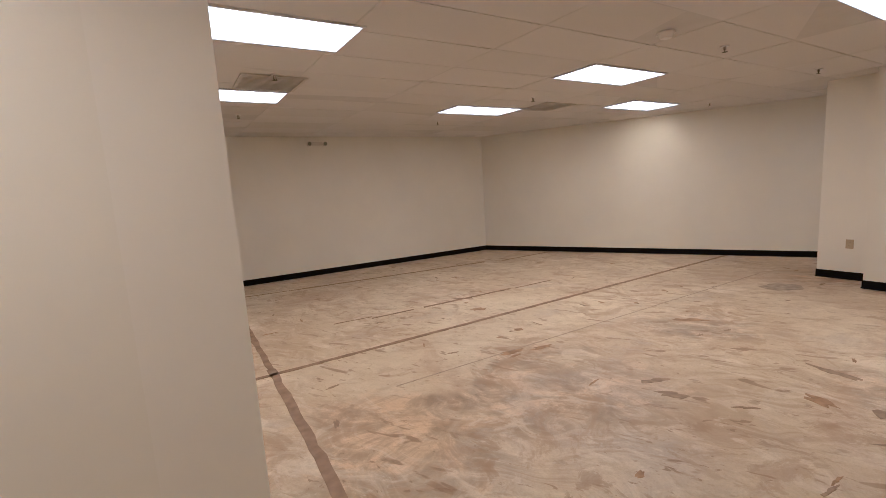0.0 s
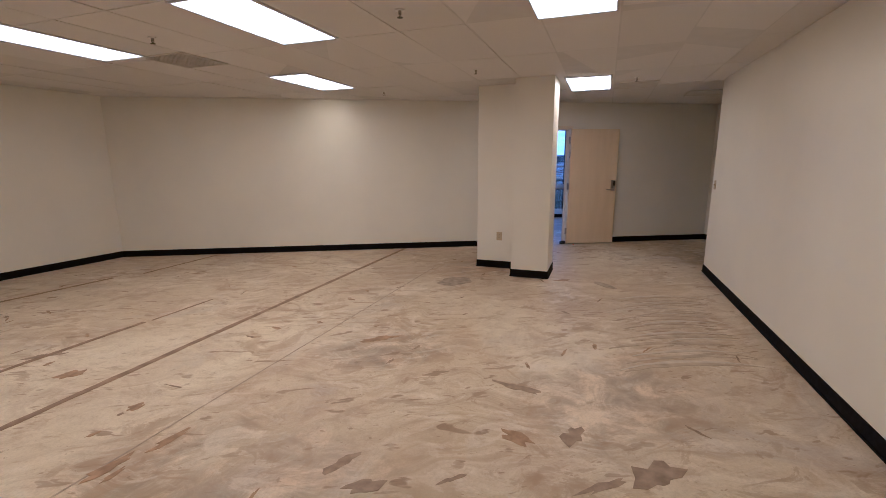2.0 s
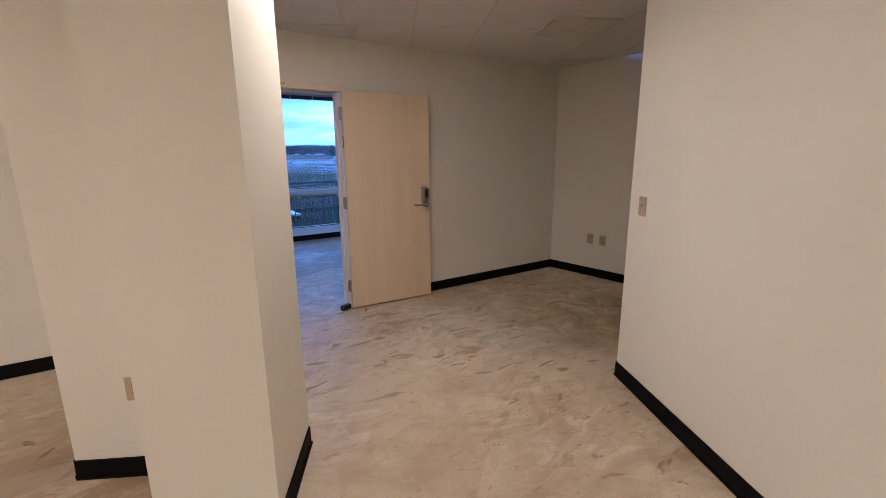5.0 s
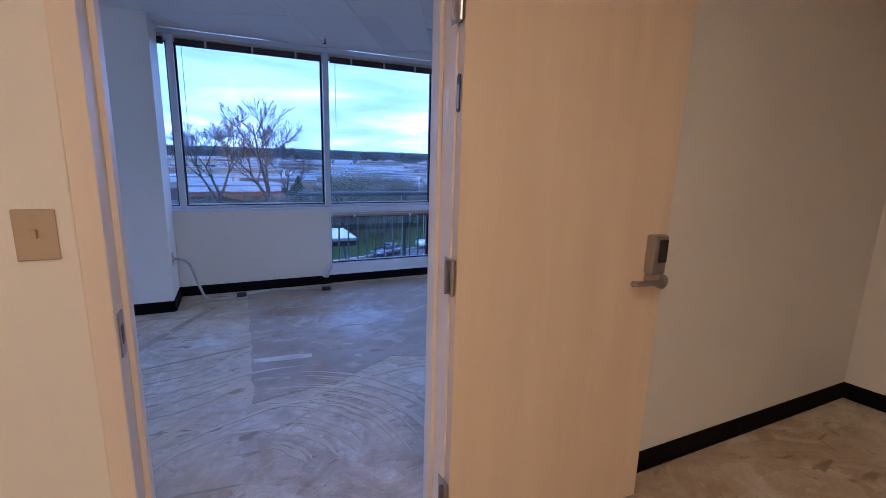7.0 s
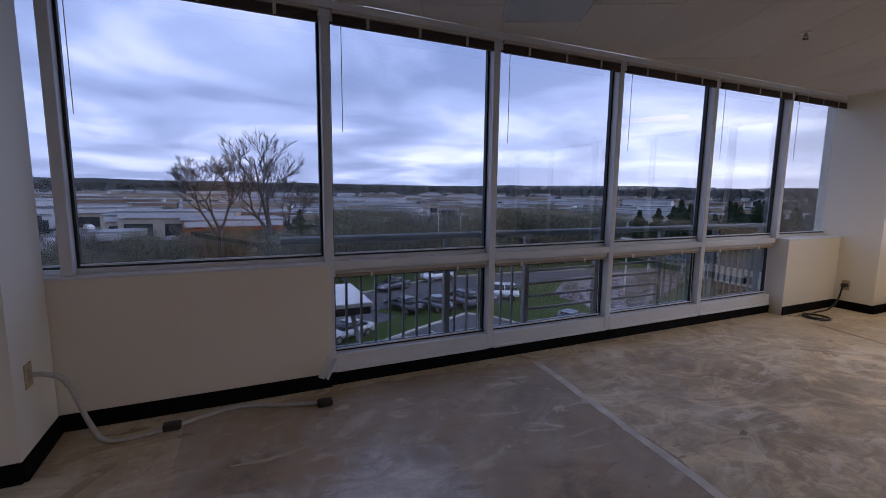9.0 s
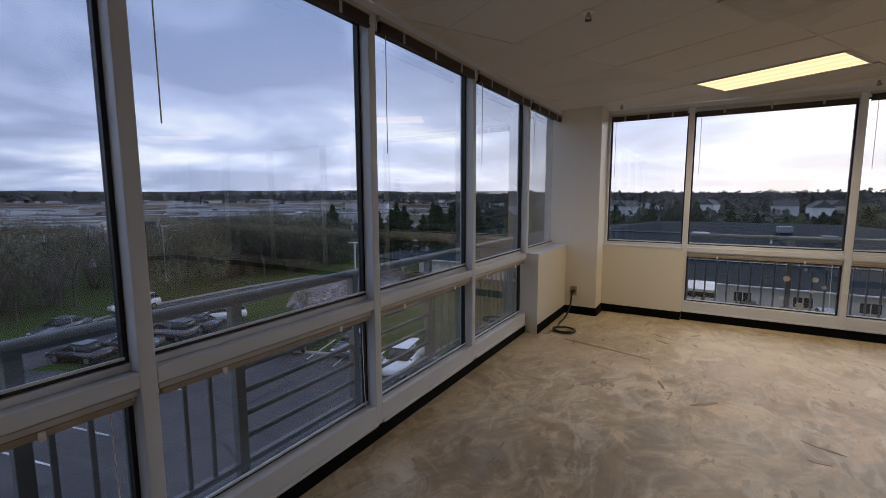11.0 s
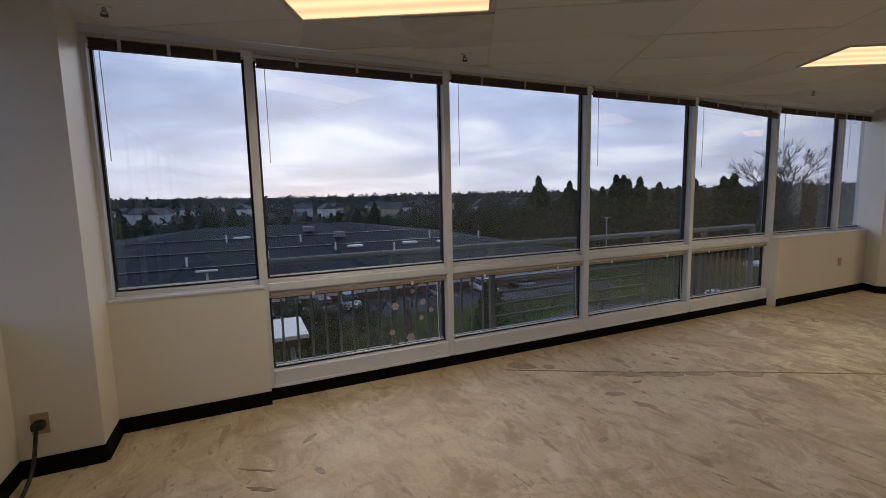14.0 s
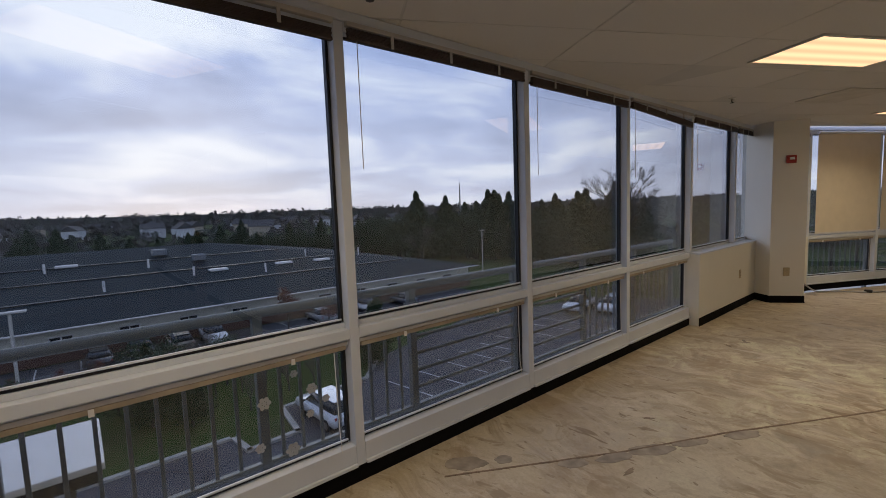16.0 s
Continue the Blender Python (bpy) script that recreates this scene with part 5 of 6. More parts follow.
def stone_bed():
    """Pale stones heaped on the bed beside the lane."""
    rnd = random.Random(41)
    raw = Raw()
    for _ in range(1500):
        u, w = rnd.random(), rnd.random()
        x, y = 33 + 25 * u, 31.5 + 12 * u + (10 - 4 * u) * w
        r = rnd.uniform(0.16, 0.42)
        i = len(raw.v)
        top = GZ + 0.05 + r * rnd.uniform(0.5, 0.9)
        for k in range(5):
            t = k * math.tau / 5 + rnd.uniform(-0.3, 0.3)
            raw.v.append((x + r * math.cos(t), y + r * math.sin(t), GZ))
        for k in range(5):
            t = k * math.tau / 5 + rnd.uniform(-0.3, 0.3)
            raw.v.append((x + 0.6 * r * math.cos(t), y + 0.6 * r * math.sin(t), top + rnd.uniform(-0.05, 0.05)))
        for k in range(5):
            raw.f.append((i + k, i + (k + 1) % 5, i + 5 + (k + 1) % 5, i + 5 + k))
        raw.f.append(tuple(range(i + 5, i + 10)))
    ob = new("stones", raw.mesh("stones", material("pale bed stones", build_leaf((0.12, 0.1, 0.1), (0.42, 0.37, 0.36)))))
    tagged(ob, "pale pinkish stones heaped beside the lane", "stones", "", "stuff")


stone_bed()


# ---- far shops, woods and hills ----
def shop(x, y, w, d, h, turn, col, label):
    b = thing("shop_building", label, "building", Matrix.Translation((x, y, GZ)) @ Matrix.Rotation(turn, 4, "Z"), "far shops")
    part("wall", one(box, (0, 0, h / 2), (w, d, h)), col, b)
    part("roof", one(box, (0, 0, h + 0.12), (w + 0.6, d + 0.6, 0.25)), ROOFPALE, b)
    part("fascia", one(box, (0, -d / 2 - 0.4, h - 0.7), (w * 0.96, 1.0, 1.1)), FASCIA[int(abs(x) + w) % 3], b)
    n = max(2, int(w / 7))
    for k in range(n):
        part("window", one(box, (-w / 2 + (k + 0.5) * w / n, -d / 2 - 0.05, h * 0.33), (w / n * 0.7, 0.2, h * 0.5)), CARGLASS, b)
    return b


ROOFPALE = simple("pale flat roof", (0.27, 0.275, 0.29), 0.9, vary=0.5, scale=0.12)
FASCIA = [simple("tan fascia", (0.32, 0.25, 0.17), 0.8), simple("white fascia", (0.5, 0.5, 0.5), 0.8), simple("brown fascia", (0.2, 0.13, 0.09), 0.8)]
STUCCO = [simple("tan stucco", (0.46, 0.4, 0.31), 0.9), simple("grey stucco", (0.5, 0.5, 0.51), 0.9), simple("pale stucco", (0.66, 0.65, 0.62), 0.9)]
HOUSEWALL = [simple("white siding", (0.66, 0.66, 0.66), 0.8), STUCCO[0], STUCCO[1]]
HOUSEROOF = simple("brown-grey shingle", (0.09, 0.085, 0.085), 0.9)
ORANGE = simple("orange-red stucco", (0.42, 0.14, 0.06), 0.9)
shop(-2, 112, 20, 12, 5.2, 0.1, ORANGE, "orange-red shop with a pale flat roof")
shop(-60, 138, 40, 14, 8.5, 0.4, STUCCO[1], "large pale shop with a flat roof")
shop(-22, 104, 9, 7, 3.5, 0.1, STUCCO[2], "small pale shop with a flat roof")
for k in range(190):
    az = radians(rp.uniform(-24, 62))
    dist = 120 + 640 * rp.random() ** 1.2
    x, y = dist * math.sin(az), dist * math.cos(az)
    shop(x, y, rp.uniform(9, 26) * (1 + dist / 600), rp.uniform(6, 9), rp.uniform(4.0, 7.0) + dist / 250, -az + rp.uniform(-0.3, 0.3), STUCCO[k % 3], "far pale shop building with a flat roof")
for k in range(40):
    az = radians(rp.uniform(62, 132))
    dist = rp.uniform(260, 640)
    x, y = dist * math.sin(az), dist * math.cos(az)
    h_ = thing("house", "far pale house with a gabled roof among trees", "house", Matrix.Translation((x, y, GZ)) @ Matrix.Rotation(rp.uniform(0, 3), 4, "Z"), "far houses")
    part("wall", one(box, (0, 0, 3), (12, 9, 6)), HOUSEWALL[k % 3], h_)
    part("roof", one(lambda q_: [q_.faces.new([vv[i] for i in f]) for vv in [[q_.verts.new(p) for p in ((-6.4, -5, 6), (6.4, -5, 6), (6.4, 5, 6), (-6.4, 5, 6), (-6.4, 0, 9.5), (6.4, 0, 9.5))]] for f in ((0, 1, 5, 4), (2, 3, 4, 5), (0, 4, 3), (1, 2, 5), (3, 2, 1, 0))]), HOUSEROOF, h_)
    for wx in (-3.5, 0, 3.5):
        part("window", one(box, (wx, -4.5, 4), (1.2, 0.12, 1.6)), CARGLASS, h_)


def far_woods():
    rnd = random.Random(9)
    woods, brown, cars_far = Raw(), Raw(), Raw()

    def clump(raw, x, y, z, r, h):
        for _ in range(22):
            u = rnd.random()
            wide = r * (1.05 - 0.75 * u) * rnd.uniform(0.2, 1.0)
            t = rnd.uniform(0, math.tau)
            raw.leaf((x + wide * math.cos(t), y + wide * math.sin(t), z + h * (0.1 + 0.9 * u)), r * rnd.uniform(0.16, 0.36), rnd)

    for _ in range(7500):
        az = radians(rnd.uniform(-50, 190))
        d = 130 + 1100 * rnd.random() ** 1.3
        x, y = d * math.sin(az), d * math.cos(az)
        east = min(1, max(0, (math.degrees(az) - 45) / 20))
        if d < 780 and rnd.random() > 0.22 + 0.7 * east:
            continue
        hill = 0.0 if d < 500 else (d - 500) * 0.021
        sz = rnd.uniform(1.8, 4.6) * (1 if d < 400 else 1.9)
        clump(woods if rnd.random() < 0.45 else brown, x, y, GZ + hill - 0.5, sz, sz * rnd.uniform(1.0, 1.7))
    a = new("far_woods", woods.mesh("far_woods", FARGREEN))
    tagged(a, "far dark evergreen woods toward the horizon", "woods", "", "stuff")
    b = new("far_bare_woods", brown.mesh("far_bare_woods", FARBROWN))
    tagged(b, "far bare brown woods toward the horizon", "woods", "", "stuff")
    for _ in range(1500):
        az = radians(rnd.uniform(-24, 62))
        d = rnd.uniform(100, 560)
        x, y = d * math.sin(az), d * math.cos(az)
        i = len(cars_far.v)
        t = rnd.choice((0.2, 1.77)) - az
        c, s = math.cos(t), math.sin(t)
        for zz, l, w in ((0.3, 2.2, 0.9), (0.95, 2.1, 0.85), (1.45, 1.1, 0.7)):
            for px, py in ((-l, -w), (l, -w), (l, w), (-l, w)):
                cars_far.v.append((x + px * c - py * s, y + px * s + py * c, GZ + zz))
        for lv in (0, 4):
            for k in range(4):
                cars_far.f.append((i + lv + k, i + lv + (k + 1) % 4, i + lv + 4 + (k + 1) % 4, i + lv + 4 + k))
        cars_far.f.append((i + 8, i + 9, i + 10, i + 11))
    cmat = material("far car paint", build_leaf((0.03, 0.03, 0.035), (0.75, 0.75, 0.76)))
    cobj = new("far_parked_cars", cars_far.mesh("far_parked_cars", cmat))
    tagged(cobj, "far rows of parked cars before the shops", "cars", "", "stuff")
    hills = Raw()
    n = 240
    for k in range(n):
        t = k * math.tau / n
        for d, z in ((820, -11), (1250, 14), (1480, 22)):
            hh = z + (7.5 * noise.noise(Vector((math.cos(t) * 3, math.sin(t) * 3, d * 0.01))) + 3.6 * noise.noise(Vector((math.cos(t) * 14, math.sin(t) * 14, d)))) * (0 if z < 0 else 1)
            low = 0.45 + 0.55 * min(1, max(0, (math.cos(t - 0.1) - 0.1) / 0.6))
            hills.v.append((d * math.sin(t), d * math.cos(t), hh * low if z > 0 else hh))
    for k in range(n):
        a0, b0 = 3 * k, 3 * ((k + 1) % n)
        hills.f.append((a0, b0, b0 + 1, a0 + 1))
        hills.f.append((a0 + 1, b0 + 1, b0 + 2, a0 + 2))
    hob = new("far_hills", hills.mesh("far_hills", HILLS))
    tagged(hob, "low wooded hills along the horizon", "hills", "", "stuff")


FARGREEN = material("far evergreen", build_leaf((0.045, 0.055, 0.043), (0.085, 0.095, 0.072), 1.6))


def build_hills(nt):
    p = principled(nt, (0.06, 0.06, 0.06), 1.0)
    p.inputs["Specular IOR Level"].default_value = 0.0
    v = coords(nt, (1, 1, 2.5))
    c = ramp_of(nt, noise_tex(nt, v, 0.012, 8, 0.75), [(0.38, (0.05, 0.058, 0.056)), (0.52, (0.095, 0.092, 0.09)), (0.66, (0.14, 0.128, 0.118))])
    nt.links.new(mixed(nt, ramp_of(nt, noise_tex(nt, v, 0.09, 6, 0.7), [(0.42, 0.0), (0.62, 0.6)]), c, (0.055, 0.062, 0.06)), p.inputs["Base Color"])
    return p.outputs[0]


HILLS = material("far wooded slopes", build_hills)
FARBROWN = material("far bare wood", build_leaf((0.075, 0.07, 0.066), (0.13, 0.115, 0.105), 1.6))
far_woods()
sheet("road_shop_lots", [(-120, 98), (20, 96), (70, 92), (230, 130), (480, 300), (430, 640), (0, 760), (-330, 640), (-150, 200)], simple("far lot asphalt", (0.13, 0.13, 0.14), 0.9, vary=0.4, scale=0.08), 0.03, "wide asphalt lots before the far shops")


# ---- ceiling fittings in place ----
for x, y in ((-3.29, -4.66), (-2.34, -2.72), (-5.33, -3.72), (-7.23, -2.93), (-6.65, -6.64), (-8.52, -5.69), (-3.38, -0.94), (-0.2, -2.47), (0.23, 3.40), (3.64, 2.78), (6.6, 3.07), (6.65, 0.8), (6.45, -3.5)):
    sprinkler(x, y)
for at in ((-6.92, -6.48), (-5.42, -2.85), (0.09, -1.95), (1.62, -1.38), (6.27, 1.105), (5.71, -4.48), (4.0, 1.75)):
    vent(at, math.atan2(U.y, U.x))
sd = thing("smoke_detector", "round white smoke detector under the ceiling", "smoke detector", Matrix.Translation((-3.69, -5.46, CEIL)))
part("base_ring", one(cyl, (0, 0, -0.008), 0.065, 0.016, "z", 24), WHITE, sd)
part("sensor_dome", one(cyl, (0, 0, -0.03), 0.04, 0.03, "z", 20, 0.055), WHITE, sd)
UNLIT = simple("unlit diffuser", (0.5, 0.54, 0.58), 0.35, vary=0.06)
ul = thing("ceiling_light", "recessed troffer light, switched off", "ceiling light", Matrix.Translation((1.49, 2.96, CEIL)) @ Matrix.Rotation(math.atan2(U.y, U.x), 4, "Z"))
part("frame", one(lambda b: [box(b, (0, s * 0.278, -0.004), (1.15, 0.019, 0.016), 0.003) for s in (-1, 1)] + [box(b, (s * 0.566, 0, -0.004), (0.019, 0.537, 0.016), 0.003) for s in (-1, 1)]), TBAR, ul)
part("diffuser", one(box, (0, 0, -0.003), (1.112, 0.536, 0.006)), UNLIT, ul)

# emergency light on the left wall
ed = Vector((-12 + 7.84, -7.33)).normalized()
ep = Vector((-7.84, 0)) + ed * 3.75
el = thing("emergency_light", "white twin-head emergency light on the wall", "emergency light", face((ep.x, ep.y, 2.47), math.atan2(-ed.y, -ed.x)))
part("housing", one(box, (0, -0.025, 0), (0.2, 0.05, 0.06), 0.012), VENT, el)
for s in (-1, 1):
    hd = part("lamp_head", one(cyl, (s * 0.145, -0.05, -0.005), 0.042, 0.06, "y", 16), VENT, el)
    part("lens", one(cyl, (s * 0.145, -0.082, -0.005), 0.034, 0.006, "y", 16), RAIL, hd)

# alarm and outlets on the bent column and the knee wall
cd = Vector((6.618 - 6.264, -5.743 + 6.009)).normalized()
turn_c = math.atan2(-cd.y, -cd.x)
fa = Vector((6.264, -6.009)) + cd * 0.222
al = thing("fire_alarm", "red fire alarm strobe on the cream column", "fire alarm", face((fa.x, fa.y, 2.06), turn_c))
part("housing", one(box, (0, -0.02, 0), (0.12, 0.04, 0.11), 0.008), RED, al)
part("strobe", one(box, (0, -0.045, 0.01), (0.06, 0.012, 0.035), 0.004), WHITE, al)
fo = Vector((6.264, -6.009)) + cd * 0.229
plate("wall_outlet", face((fo.x, fo.y, 0.455), turn_c), "ivory outlet low on the cream column", "outlet")
plate("wall_outlet", face((6.835, -5.21, 0.47), -math.pi / 2), "ivory outlet on the knee wall", "outlet")
plate("wall_outlet", face((-1.236, 3.47, 0.47), math.pi / 2), "outlet on the column with a grey cable plugged in", "outlet")
plate("wall_outlet", face((6.553, 3.56, 0.30), -math.pi / 2), "ivory outlet on the corner column", "outlet")


# ---- cables on the floor ----
def smooth_line(points, n=8):
    pts = [Vector(p) for p in points]
    out = []
    for i in range(len(pts) - 1):
        a, b, c, d = pts[max(i - 1, 0)], pts[i], pts[i + 1], pts[min(i + 2, len(pts) - 1)]
        for k in range(n):
            t = k / n
            out.append(0.5 * ((2 * b) + (c - a) * t + (2 * a - 5 * b + 4 * c - d) * t * t + (3 * b - a - 3 * c + d) * t ** 3))
    return out + [pts[-1]]


def cable(points, r, mat, label, ends):
    c = thing("cable", label, "cable")
    part("sheath", one(tube, smooth_line(points), r, 8), mat, c, smooth=True)
    for e in ends:
        part("plug", one(box, e, (0.095, 0.056, 0.044), 0.012), DARK, c, "black connector")
    return c


cable([(-1.225, 3.47, 0.47), (-1.17, 3.47, 0.465), (-1.10, 3.50, 0.40), (-1.03, 3.53, 0.15), (-0.98, 3.55, 0.03), (-0.86, 3.54, 0.012), (-0.67, 3.57, 0.02), (-0.5, 3.66, 0.012), (-0.30, 3.70, 0.012), (0.0, 3.60, 0.012), (0.19, 3.53, 0.02)], 0.0135, CABLE, "grey flexible cable running from an outlet along the floor", ((0.2, 3.52, 0.026), (-0.66, 3.565, 0.03)))
cable([(-1.93, 3.76, 0.30), (-1.935, 3.66, 0.25), (-1.90, 3.45, 0.10), (-1.87, 3.22, 0.015), (-1.72, 3.08, 0.012), (-1.70, 3.22, 0.012), (-1.80, 3.20, 0.014), (-1.86, 3.05, 0.012), (-1.95, 2.83, 0.012), (-2.08, 2.70, 0.02)], 0.0135, CABLE, "grey flexible cable lying from the knee wall to the floor", ((-2.1, 2.68, 0.026), (-1.76, 3.0, 0.026)))
loop = [(6.54, 3.56, 0.30), (6.50, 3.565, 0.27), (6.42, 3.57, 0.10), (6.25, 3.58, 0.012), (6.0, 3.57, 0.012), (5.80, 3.54, 0.012)]
for k in range(15):
    t = k / 14 * math.tau * 1.4 + 1.6
    loop.append((5.72 + 0.12 * math.cos(t), 3.44 + 0.12 * math.sin(t), 0.014 + 0.012 * (k > 9)))
cable(loop, 0.0105, DARK, "black cable coiled on the floor below an outlet", ((6.538, 3.56, 0.30),))
cable([(5.72, 3.5, 0.012), (5.62, 3.58, 0.012), (5.55, 3.56, 0.01), (5.5, 3.62, 0.01)], 0.005, CABLE, "thin blue-grey wire end beside the coiled cable", ())
cable([(6.44, -6.66, 0.25), (6.40, -6.74, 0.16), (6.30, -6.95, 0.03), (6.16, -7.12, 0.014), (5.95, -7.3, 0.012), (5.73, -7.42, 0.012), (5.5, -7.75, 0.012)], 0.012, CABLE, "grey cable lying on the floor by the bent column", ((5.74, -7.41, 0.026),))

# loose metal trim leaning where knee wall and low window meet
tr_ = thing("loose_trim", "loose pale metal corner trim bent off the wall", "trim piece", face((0.25, 3.74, 0.09), 0.2))
part("strip", one(box, (0, 0, 0.08), (0.05, 0.008, 0.16), 0.002, Matrix.Rotation(0.5, 3, "Y")), ALU, tr_)
part("flange", one(box, (0.03, -0.02, 0.07), (0.008, 0.04, 0.15), 0.002, Matrix.Rotation(0.5, 3, "Y")), ALU, tr_)

# snow-flower decals on one low pane
DECAL = simple("frosted decal", (0.36, 0.37, 0.37), 0.6, vary=0.08)
for y, z, r in ((1.157, 0.707, 0.028), (1.064, 0.601, 0.04), (1.316, 0.593, 0.045), (1.081, 0.464, 0.03), (1.35, 0.368, 0.035), (1.186, 0.30, 0.05), (0.986, 0.522, 0.03)):
    dc = thing("window_decal", "pale frosted flower decal stuck on the low pane", "decal", Matrix.Translation((7.014, y, z)) @ Matrix.Diagonal((1, 0.82, 0.82, 1)), "flower decals")
    for k in range(6):
        a = k * math.tau / 6
        part("petal", one(cyl, (0, 0.62 * r * math.cos(a), 0.62 * r * math.sin(a)), r * 0.33, 0.0016, "x", 10), DECAL, dc)
    part("middle", one(cyl, (0, 0, 0), r * 0.3, 0.002, "x", 10), DECAL, dc)


# ---- marks on the floor ----
PATCH = material("brown-grey bare screed", build_floor([(0.34, (0.20, 0.15, 0.095)), (0.48, (0.33, 0.265, 0.19)), (0.64, (0.47, 0.42, 0.355))], 0.14, 0.4, [(0.3, 2.55, 0.5, (0.56, 0.57, 0.60)), (1.1, 2.2, 0.3, (0.24, 0.17, 0.10)), (-0.3, 2.95, 0.25, (0.22, 0.155, 0.10))]))
OVAL = simple("grey-brown stain", (0.39, 0.325, 0.24), 0.65, vary=0.35, scale=12)
PALEFILL = simple("pale filler", (0.60, 0.55, 0.48), 0.6, vary=0.25, scale=7)
SMEAR = simple("brown glue smear", (0.305, 0.23, 0.15), 0.65, vary=0.35, scale=14)
OCHRE = simple("ochre glue smear", (0.34, 0.225, 0.115), 0.6, vary=0.4, scale=14)
rs = random.Random(31)


def ragged(points, step, jit):
    out = []
    n = len(points)
    for i in range(n):
        a, b = Vector(points[i]), Vector(points[(i + 1) % n])
        k = max(1, int((b - a).length / step))
        for j in range(k):
            p = a.lerp(b, j / k)
            out.append((p.x + rs.uniform(-jit, jit), p.y + rs.uniform(-jit, jit)))
    return out


def floor_mark(name, poly, mat, h=0.0022):
    return part(name, one(prism, poly, -0.002, h), mat, floor)


def strip(p0, p1, w, mat, name="glue_line", h=0.003):
    a, b = Vector(p0), Vector(p1)
    d = (b - a).normalized()
    n = Vector((-d.y, d.x)) * w / 2
    floor_mark(name, ragged([tuple(a - n), tuple(b - n), tuple(b + n), tuple(a + n)], 0.12, w * 0.12), mat, h)


def blob(x, y, lx, ly, ang, mat, name="glue_stain"):
    n = 16
    ph = rs.uniform(0, 6)
    pts = []
    for k in range(n):
        t = k * math.tau / n
        k_ = 0.35 if mat is OVAL else 1.0
        r = 1 + k_ * (0.3 * math.sin(2 * t + ph) + 0.22 * math.sin(5 * t + ph * 2) + rs.uniform(-0.15, 0.15))
        px, py = lx / 2 * r * math.cos(t), ly / 2 * r * math.sin(t)
        pts.append((x + px * math.cos(ang) - py * math.sin(ang), y + px * math.sin(ang) + py * math.cos(ang)))
    floor_mark(name, pts, mat, 0.0015 + rs.uniform(0, 0.001))


strip((-6.85, -7.38), (-3.06, -0.02), 0.055, GLUE)
strip((-10.9, -4.72), (-6.78, -6.93), 0.06, GLUE)
strip((-6.78, -6.93), (-4.6, -8.13), 0.07, GLUE)
strip((-10.2, -5.9), (-9.186, -4.477), 0.03, GLUE)
strip((-9.186, -4.477), (-7.19, -1.51), 0.05, GLUE)
strip((-6.9, -1.3), (-6.3, -0.1), 0.035, GLUE)
strip((-5.5, -6.75), (-2.7, -1.55), 0.01, OVAL, h=0.002)
for p0, p1, w in (((-6.9, -5.35), (-6.62, -4.85), 0.03), ((-6.55, -4.72), (-5.85, -3.45), 0.05), ((-5.8, -3.4), (-5.45, -2.75), 0.022), ((-7.2, -5.7), (-6.95, -5.3), 0.018)):
    strip(p0, p1, w, GLUE)
stain_list = ((-2.53, -2.40, 0.5, 0.36, 0.2), (-2.55, -5.24, 0.3, 0.08, 2.4), (-2.73, -5.80, 0.22, 0.09, 2.3), (-2.40, -5.83, 0.17, 0.12, 1.0), (-3.71, -5.88, 0.2, 0.07, 0.5), (-3.58, -6.07, 0.2, 0.08, 0.2), (-2.12, -6.20, 0.24, 0.2, 0.4), (-2.43, -6.24, 0.25, 0.05, 0.3), (-3.52, -4.22, 0.3, 0.1, 0.1), (-0.67, -2.89, 0.34, 0.14, 1.9), (-5.83, -4.57, 0.2, 0.1, 0.8), (-6.26, -4.17, 0.22, 0.08, 0.4), (-5.09, -5.13, 0.12, 0.06, 0.7), (-4.71, -5.54, 0.25, 0.05, 0.9), (-4.92, -5.75, 0.28, 0.06, 0.9), (-1.11, -2.57, 0.22, 0.06, 0.2))
for x, y, lx, ly, an in stain_list:
    blob(x, y, lx, ly, an, OVAL if lx > 0.31 else (SMEAR if rs.random() < 0.6 else OCHRE))
for k in range(90):
    x, y = rs.uniform(-8.6, -0.6), rs.uniform(-8.6, -0.4)
    if (Vector((x, y)) - RW).dot(Vector((RD.y, -RD.x))) > -0.25:
        continue
    blob(x, y, rs.uniform(0.04, 0.14), rs.uniform(0.012, 0.035), rs.choice((0.3, 0.9, 1.1, 2.3)) + rs.uniform(-0.4, 0.4), SMEAR if rs.random() < 0.6 else OCHRE)
# window room
floor_mark("bare_patch", ragged([(-0.605, 3.70), (-0.605, 2.06), (-0.62, 1.34), (-0.1, 1.42), (0.35, 1.66), (0.8, 1.48), (1.55, 1.22), (1.82, 2.2), (1.9, 3.62), (1.0, 3.72)], 0.1, 0.012), PATCH)
strip((-0.6, 1.93), (-0.2, 1.88), 0.08, PALEFILL, "filler_streak", 0.0036)
strip((1.93, 3.6), (1.66, 1.32), 0.06, PALEFILL, "filler_streak", 0.0036)
strip((-0.9, 3.32), (-1.75, 1.8), 0.06, PATCH, "joint_line", 0.0028)
strip((-1.5, 2.02), (-0.62, 2.22), 0.02, PATCH, "joint_line", 0.0026)
for k in range(26):
    blob(rs.uniform(2.2, 6.4), rs.uniform(-4.5, 2.9), rs.uniform(0.06, 0.22), rs.uniform(0.015, 0.04), rs.uniform(0, 3), SMEAR if rs.random() < 0.5 else OVAL)
mk_ = part("orange_mark", one(box, (0.11, -0.16, 0.001), (0.022, 0.10, 0.004), 0, Matrix.Rotation(-0.42, 3, "Z")), simple("orange crayon", (0.6, 0.12, 0.02), 0.7), floor, "orange layout mark")
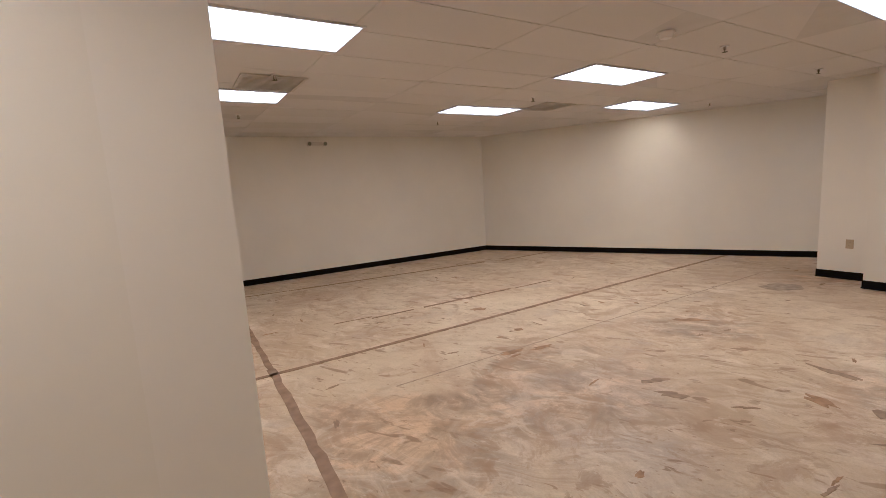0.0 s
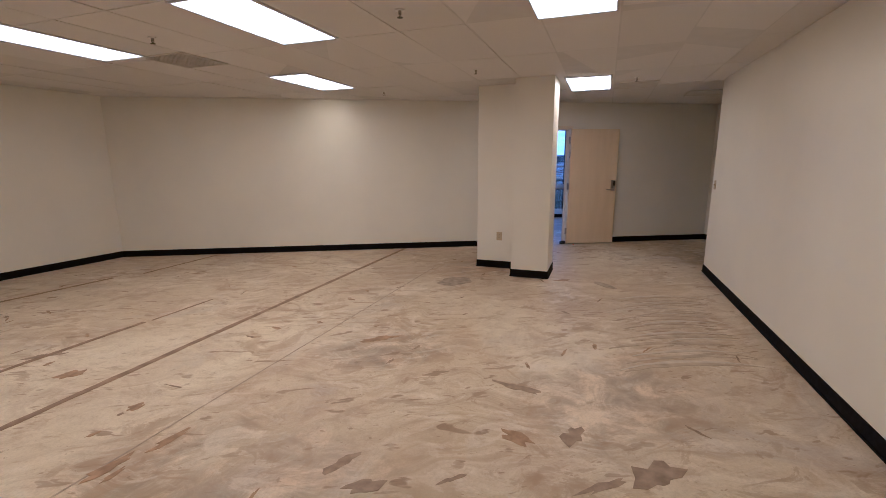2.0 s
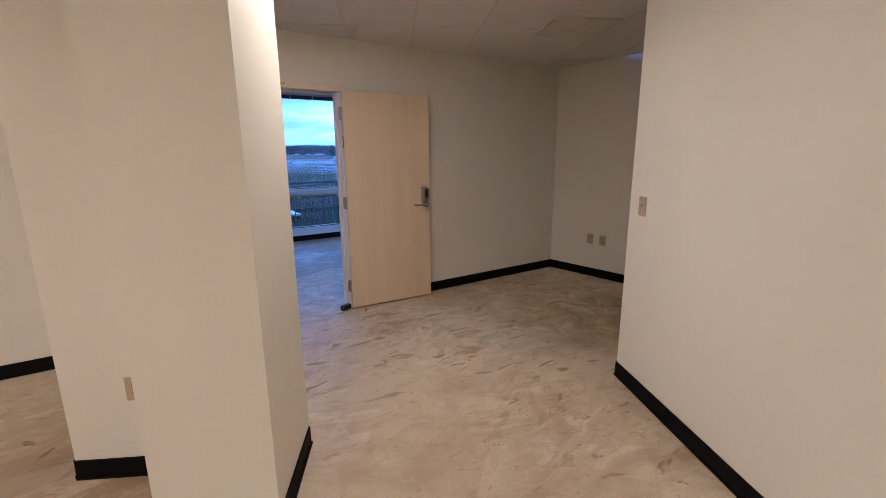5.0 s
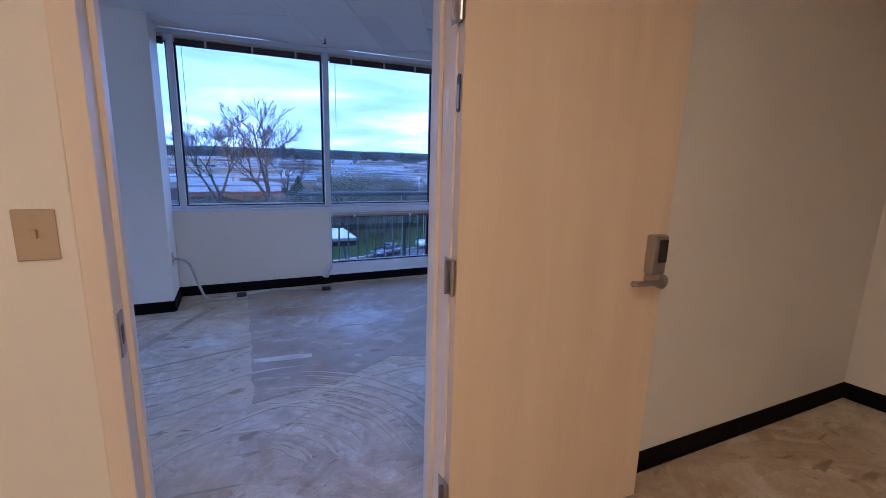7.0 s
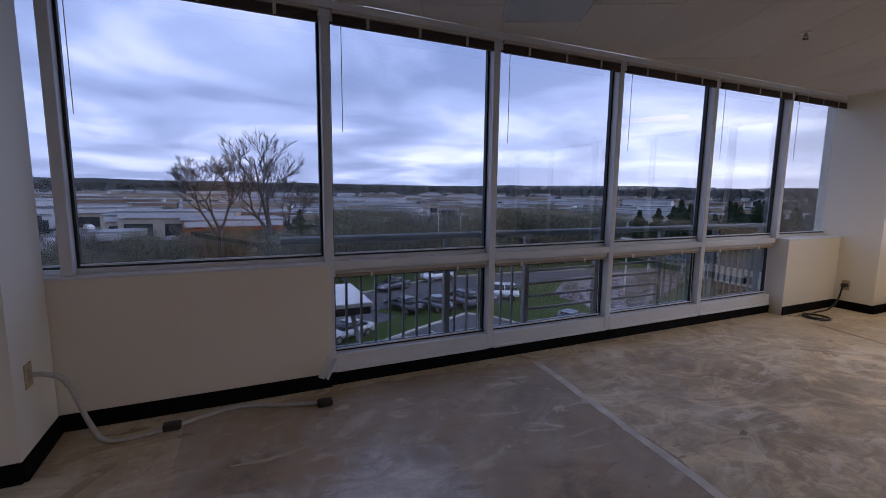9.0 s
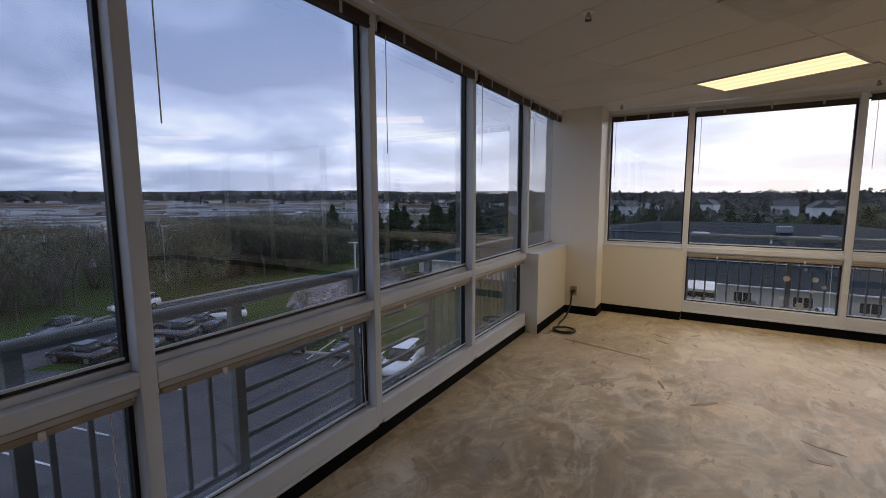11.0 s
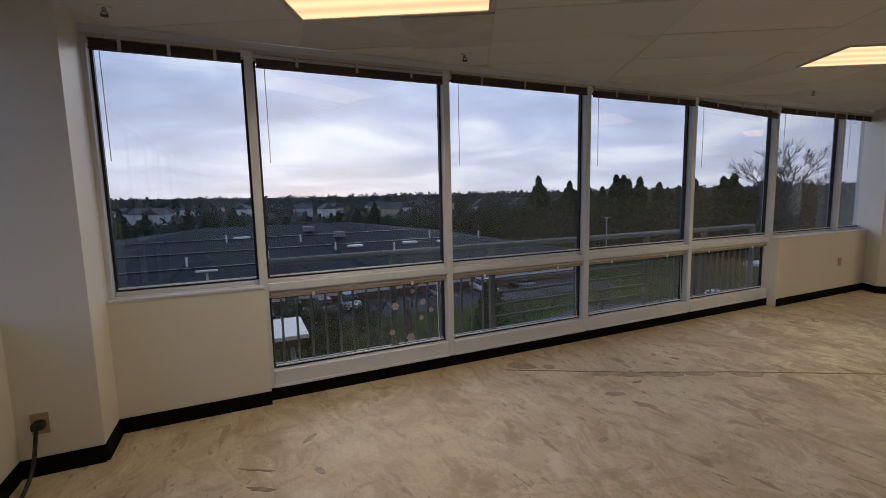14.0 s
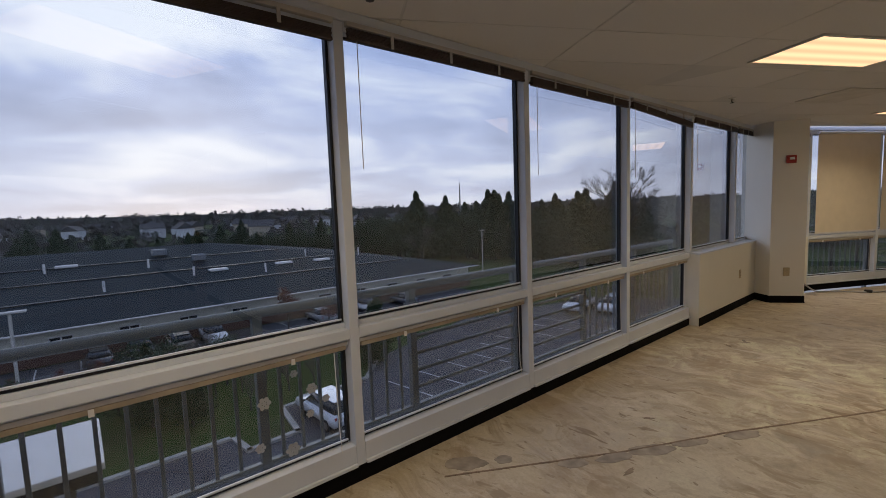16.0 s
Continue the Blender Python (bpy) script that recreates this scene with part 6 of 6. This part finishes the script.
for p0, p1 in (((6.644, 0.458), (6.068, -0.537)), ((6.068, -0.537), (5.737, -1.204)), ((5.737, -1.204), (5.018, -2.462)), ((5.018, -2.462), (4.55, -3.3))):
    strip(p0, p1, 0.013, GLUE, "joint_line", 0.003)
for x, y, lx, ly in ((6.66, 0.28, 0.26, 0.14), (6.53, 0.08, 0.12, 0.08), (6.22, -0.19, 0.2, 0.09), (6.08, -0.42, 0.22, 0.1), (5.97, -0.66, 0.3, 0.12), (5.84, -0.92, 0.24, 0.08), (5.65, -1.26, 0.28, 0.09), (5.87, -0.03, 0.16, 0.07)):
    blob(x, y, lx, ly, 1.05, OVAL, "adhesive_stain")
strip((5.45, 3.35), (5.25, 2.5), 0.03, PATCH, "joint_line", 0.0026)


SWEEP = simple("pale trowel sweep", (0.57, 0.505, 0.39), 0.6, vary=0.2, scale=9)
SWEEPDARK = simple("brown trowel sweep", (0.46, 0.38, 0.265), 0.6, vary=0.25, scale=9)


# ridges left by the trowel
def arc(p0, p1, bow, w, mat):
    a, b = Vector(p0), Vector(p1)
    d = b - a
    n = Vector((-d.y, d.x)).normalized()
    top, low = [], []
    m = 9
    for k in range(m + 1):
        t = k / m
        c = a + d * t + n * (bow * 4 * t * (1 - t) + rs.uniform(-0.008, 0.008))
        h = w / 2 * (0.25 + math.sin(math.pi * min(1, t * 1.1)) * rs.uniform(0.6, 1.2))
        top.append(tuple(c + n * h))
        low.append(tuple(c - n * h))
    floor_mark("trowel_ridge", low + top[::-1], mat, 0.0016 + rs.uniform(0, 0.0012))


for k in range(26):
    o = Vector((-0.03 * k, -0.068 * k)) + Vector((rs.uniform(-0.06, 0.06), rs.uniform(-0.03, 0.03)))
    l = rs.uniform(0.55, 1.0)
    p1 = Vector((0.12, -3.55)) + o
    arc(p1 + Vector((-1.12, 0.10)) * l, p1, 0.10 + rs.uniform(-0.03, 0.04), rs.uniform(0.014, 0.05), SWEEPDARK if k % 3 else SWEEP)
for k in range(15):
    o = Vector((rs.uniform(-0.06, 0.06), -0.05 * k + 0.1))
    arc(Vector((-1.5, 1.95)) + o, Vector((-1.5 + rs.uniform(0.4, 0.8), 2.0)) + o, -0.08 - rs.uniform(0, 0.05), rs.uniform(0.008, 0.02), SWEEP if k % 3 else SWEEPDARK)
for k in range(8):
    o = Vector((rs.uniform(-0.5, 0.5), -0.1 * k))
    arc(Vector((-0.7, 1.55)) + o, Vector((-0.1 + rs.uniform(0, 0.5), 1.7)) + o, 0.09 + rs.uniform(0, 0.05), rs.uniform(0.012, 0.03), SWEEP)
for k in range(10):
    x, y = rs.uniform(-0.5, 1.5), rs.uniform(2.1, 3.3)
    arc((x, y), (x + rs.uniform(0.2, 0.5), y + rs.uniform(-0.05, 0.05)), rs.uniform(-0.05, 0.05), rs.uniform(0.015, 0.04), SWEEPDARK)
for k in range(17):
    r = 0.25 + 0.055 * k
    c0 = Vector((-0.62 + rs.uniform(-0.05, 0.05), 0.62))
    a0, a1 = rs.uniform(-0.1, 0.3), rs.uniform(1.1, 1.5)
    arc(c0 + Vector((math.cos(a0), math.sin(a0))) * r, c0 + Vector((math.cos(a1), math.sin(a1))) * r, -r * (1 - math.cos((a1 - a0) / 2)), rs.uniform(0.018, 0.045), SWEEP)
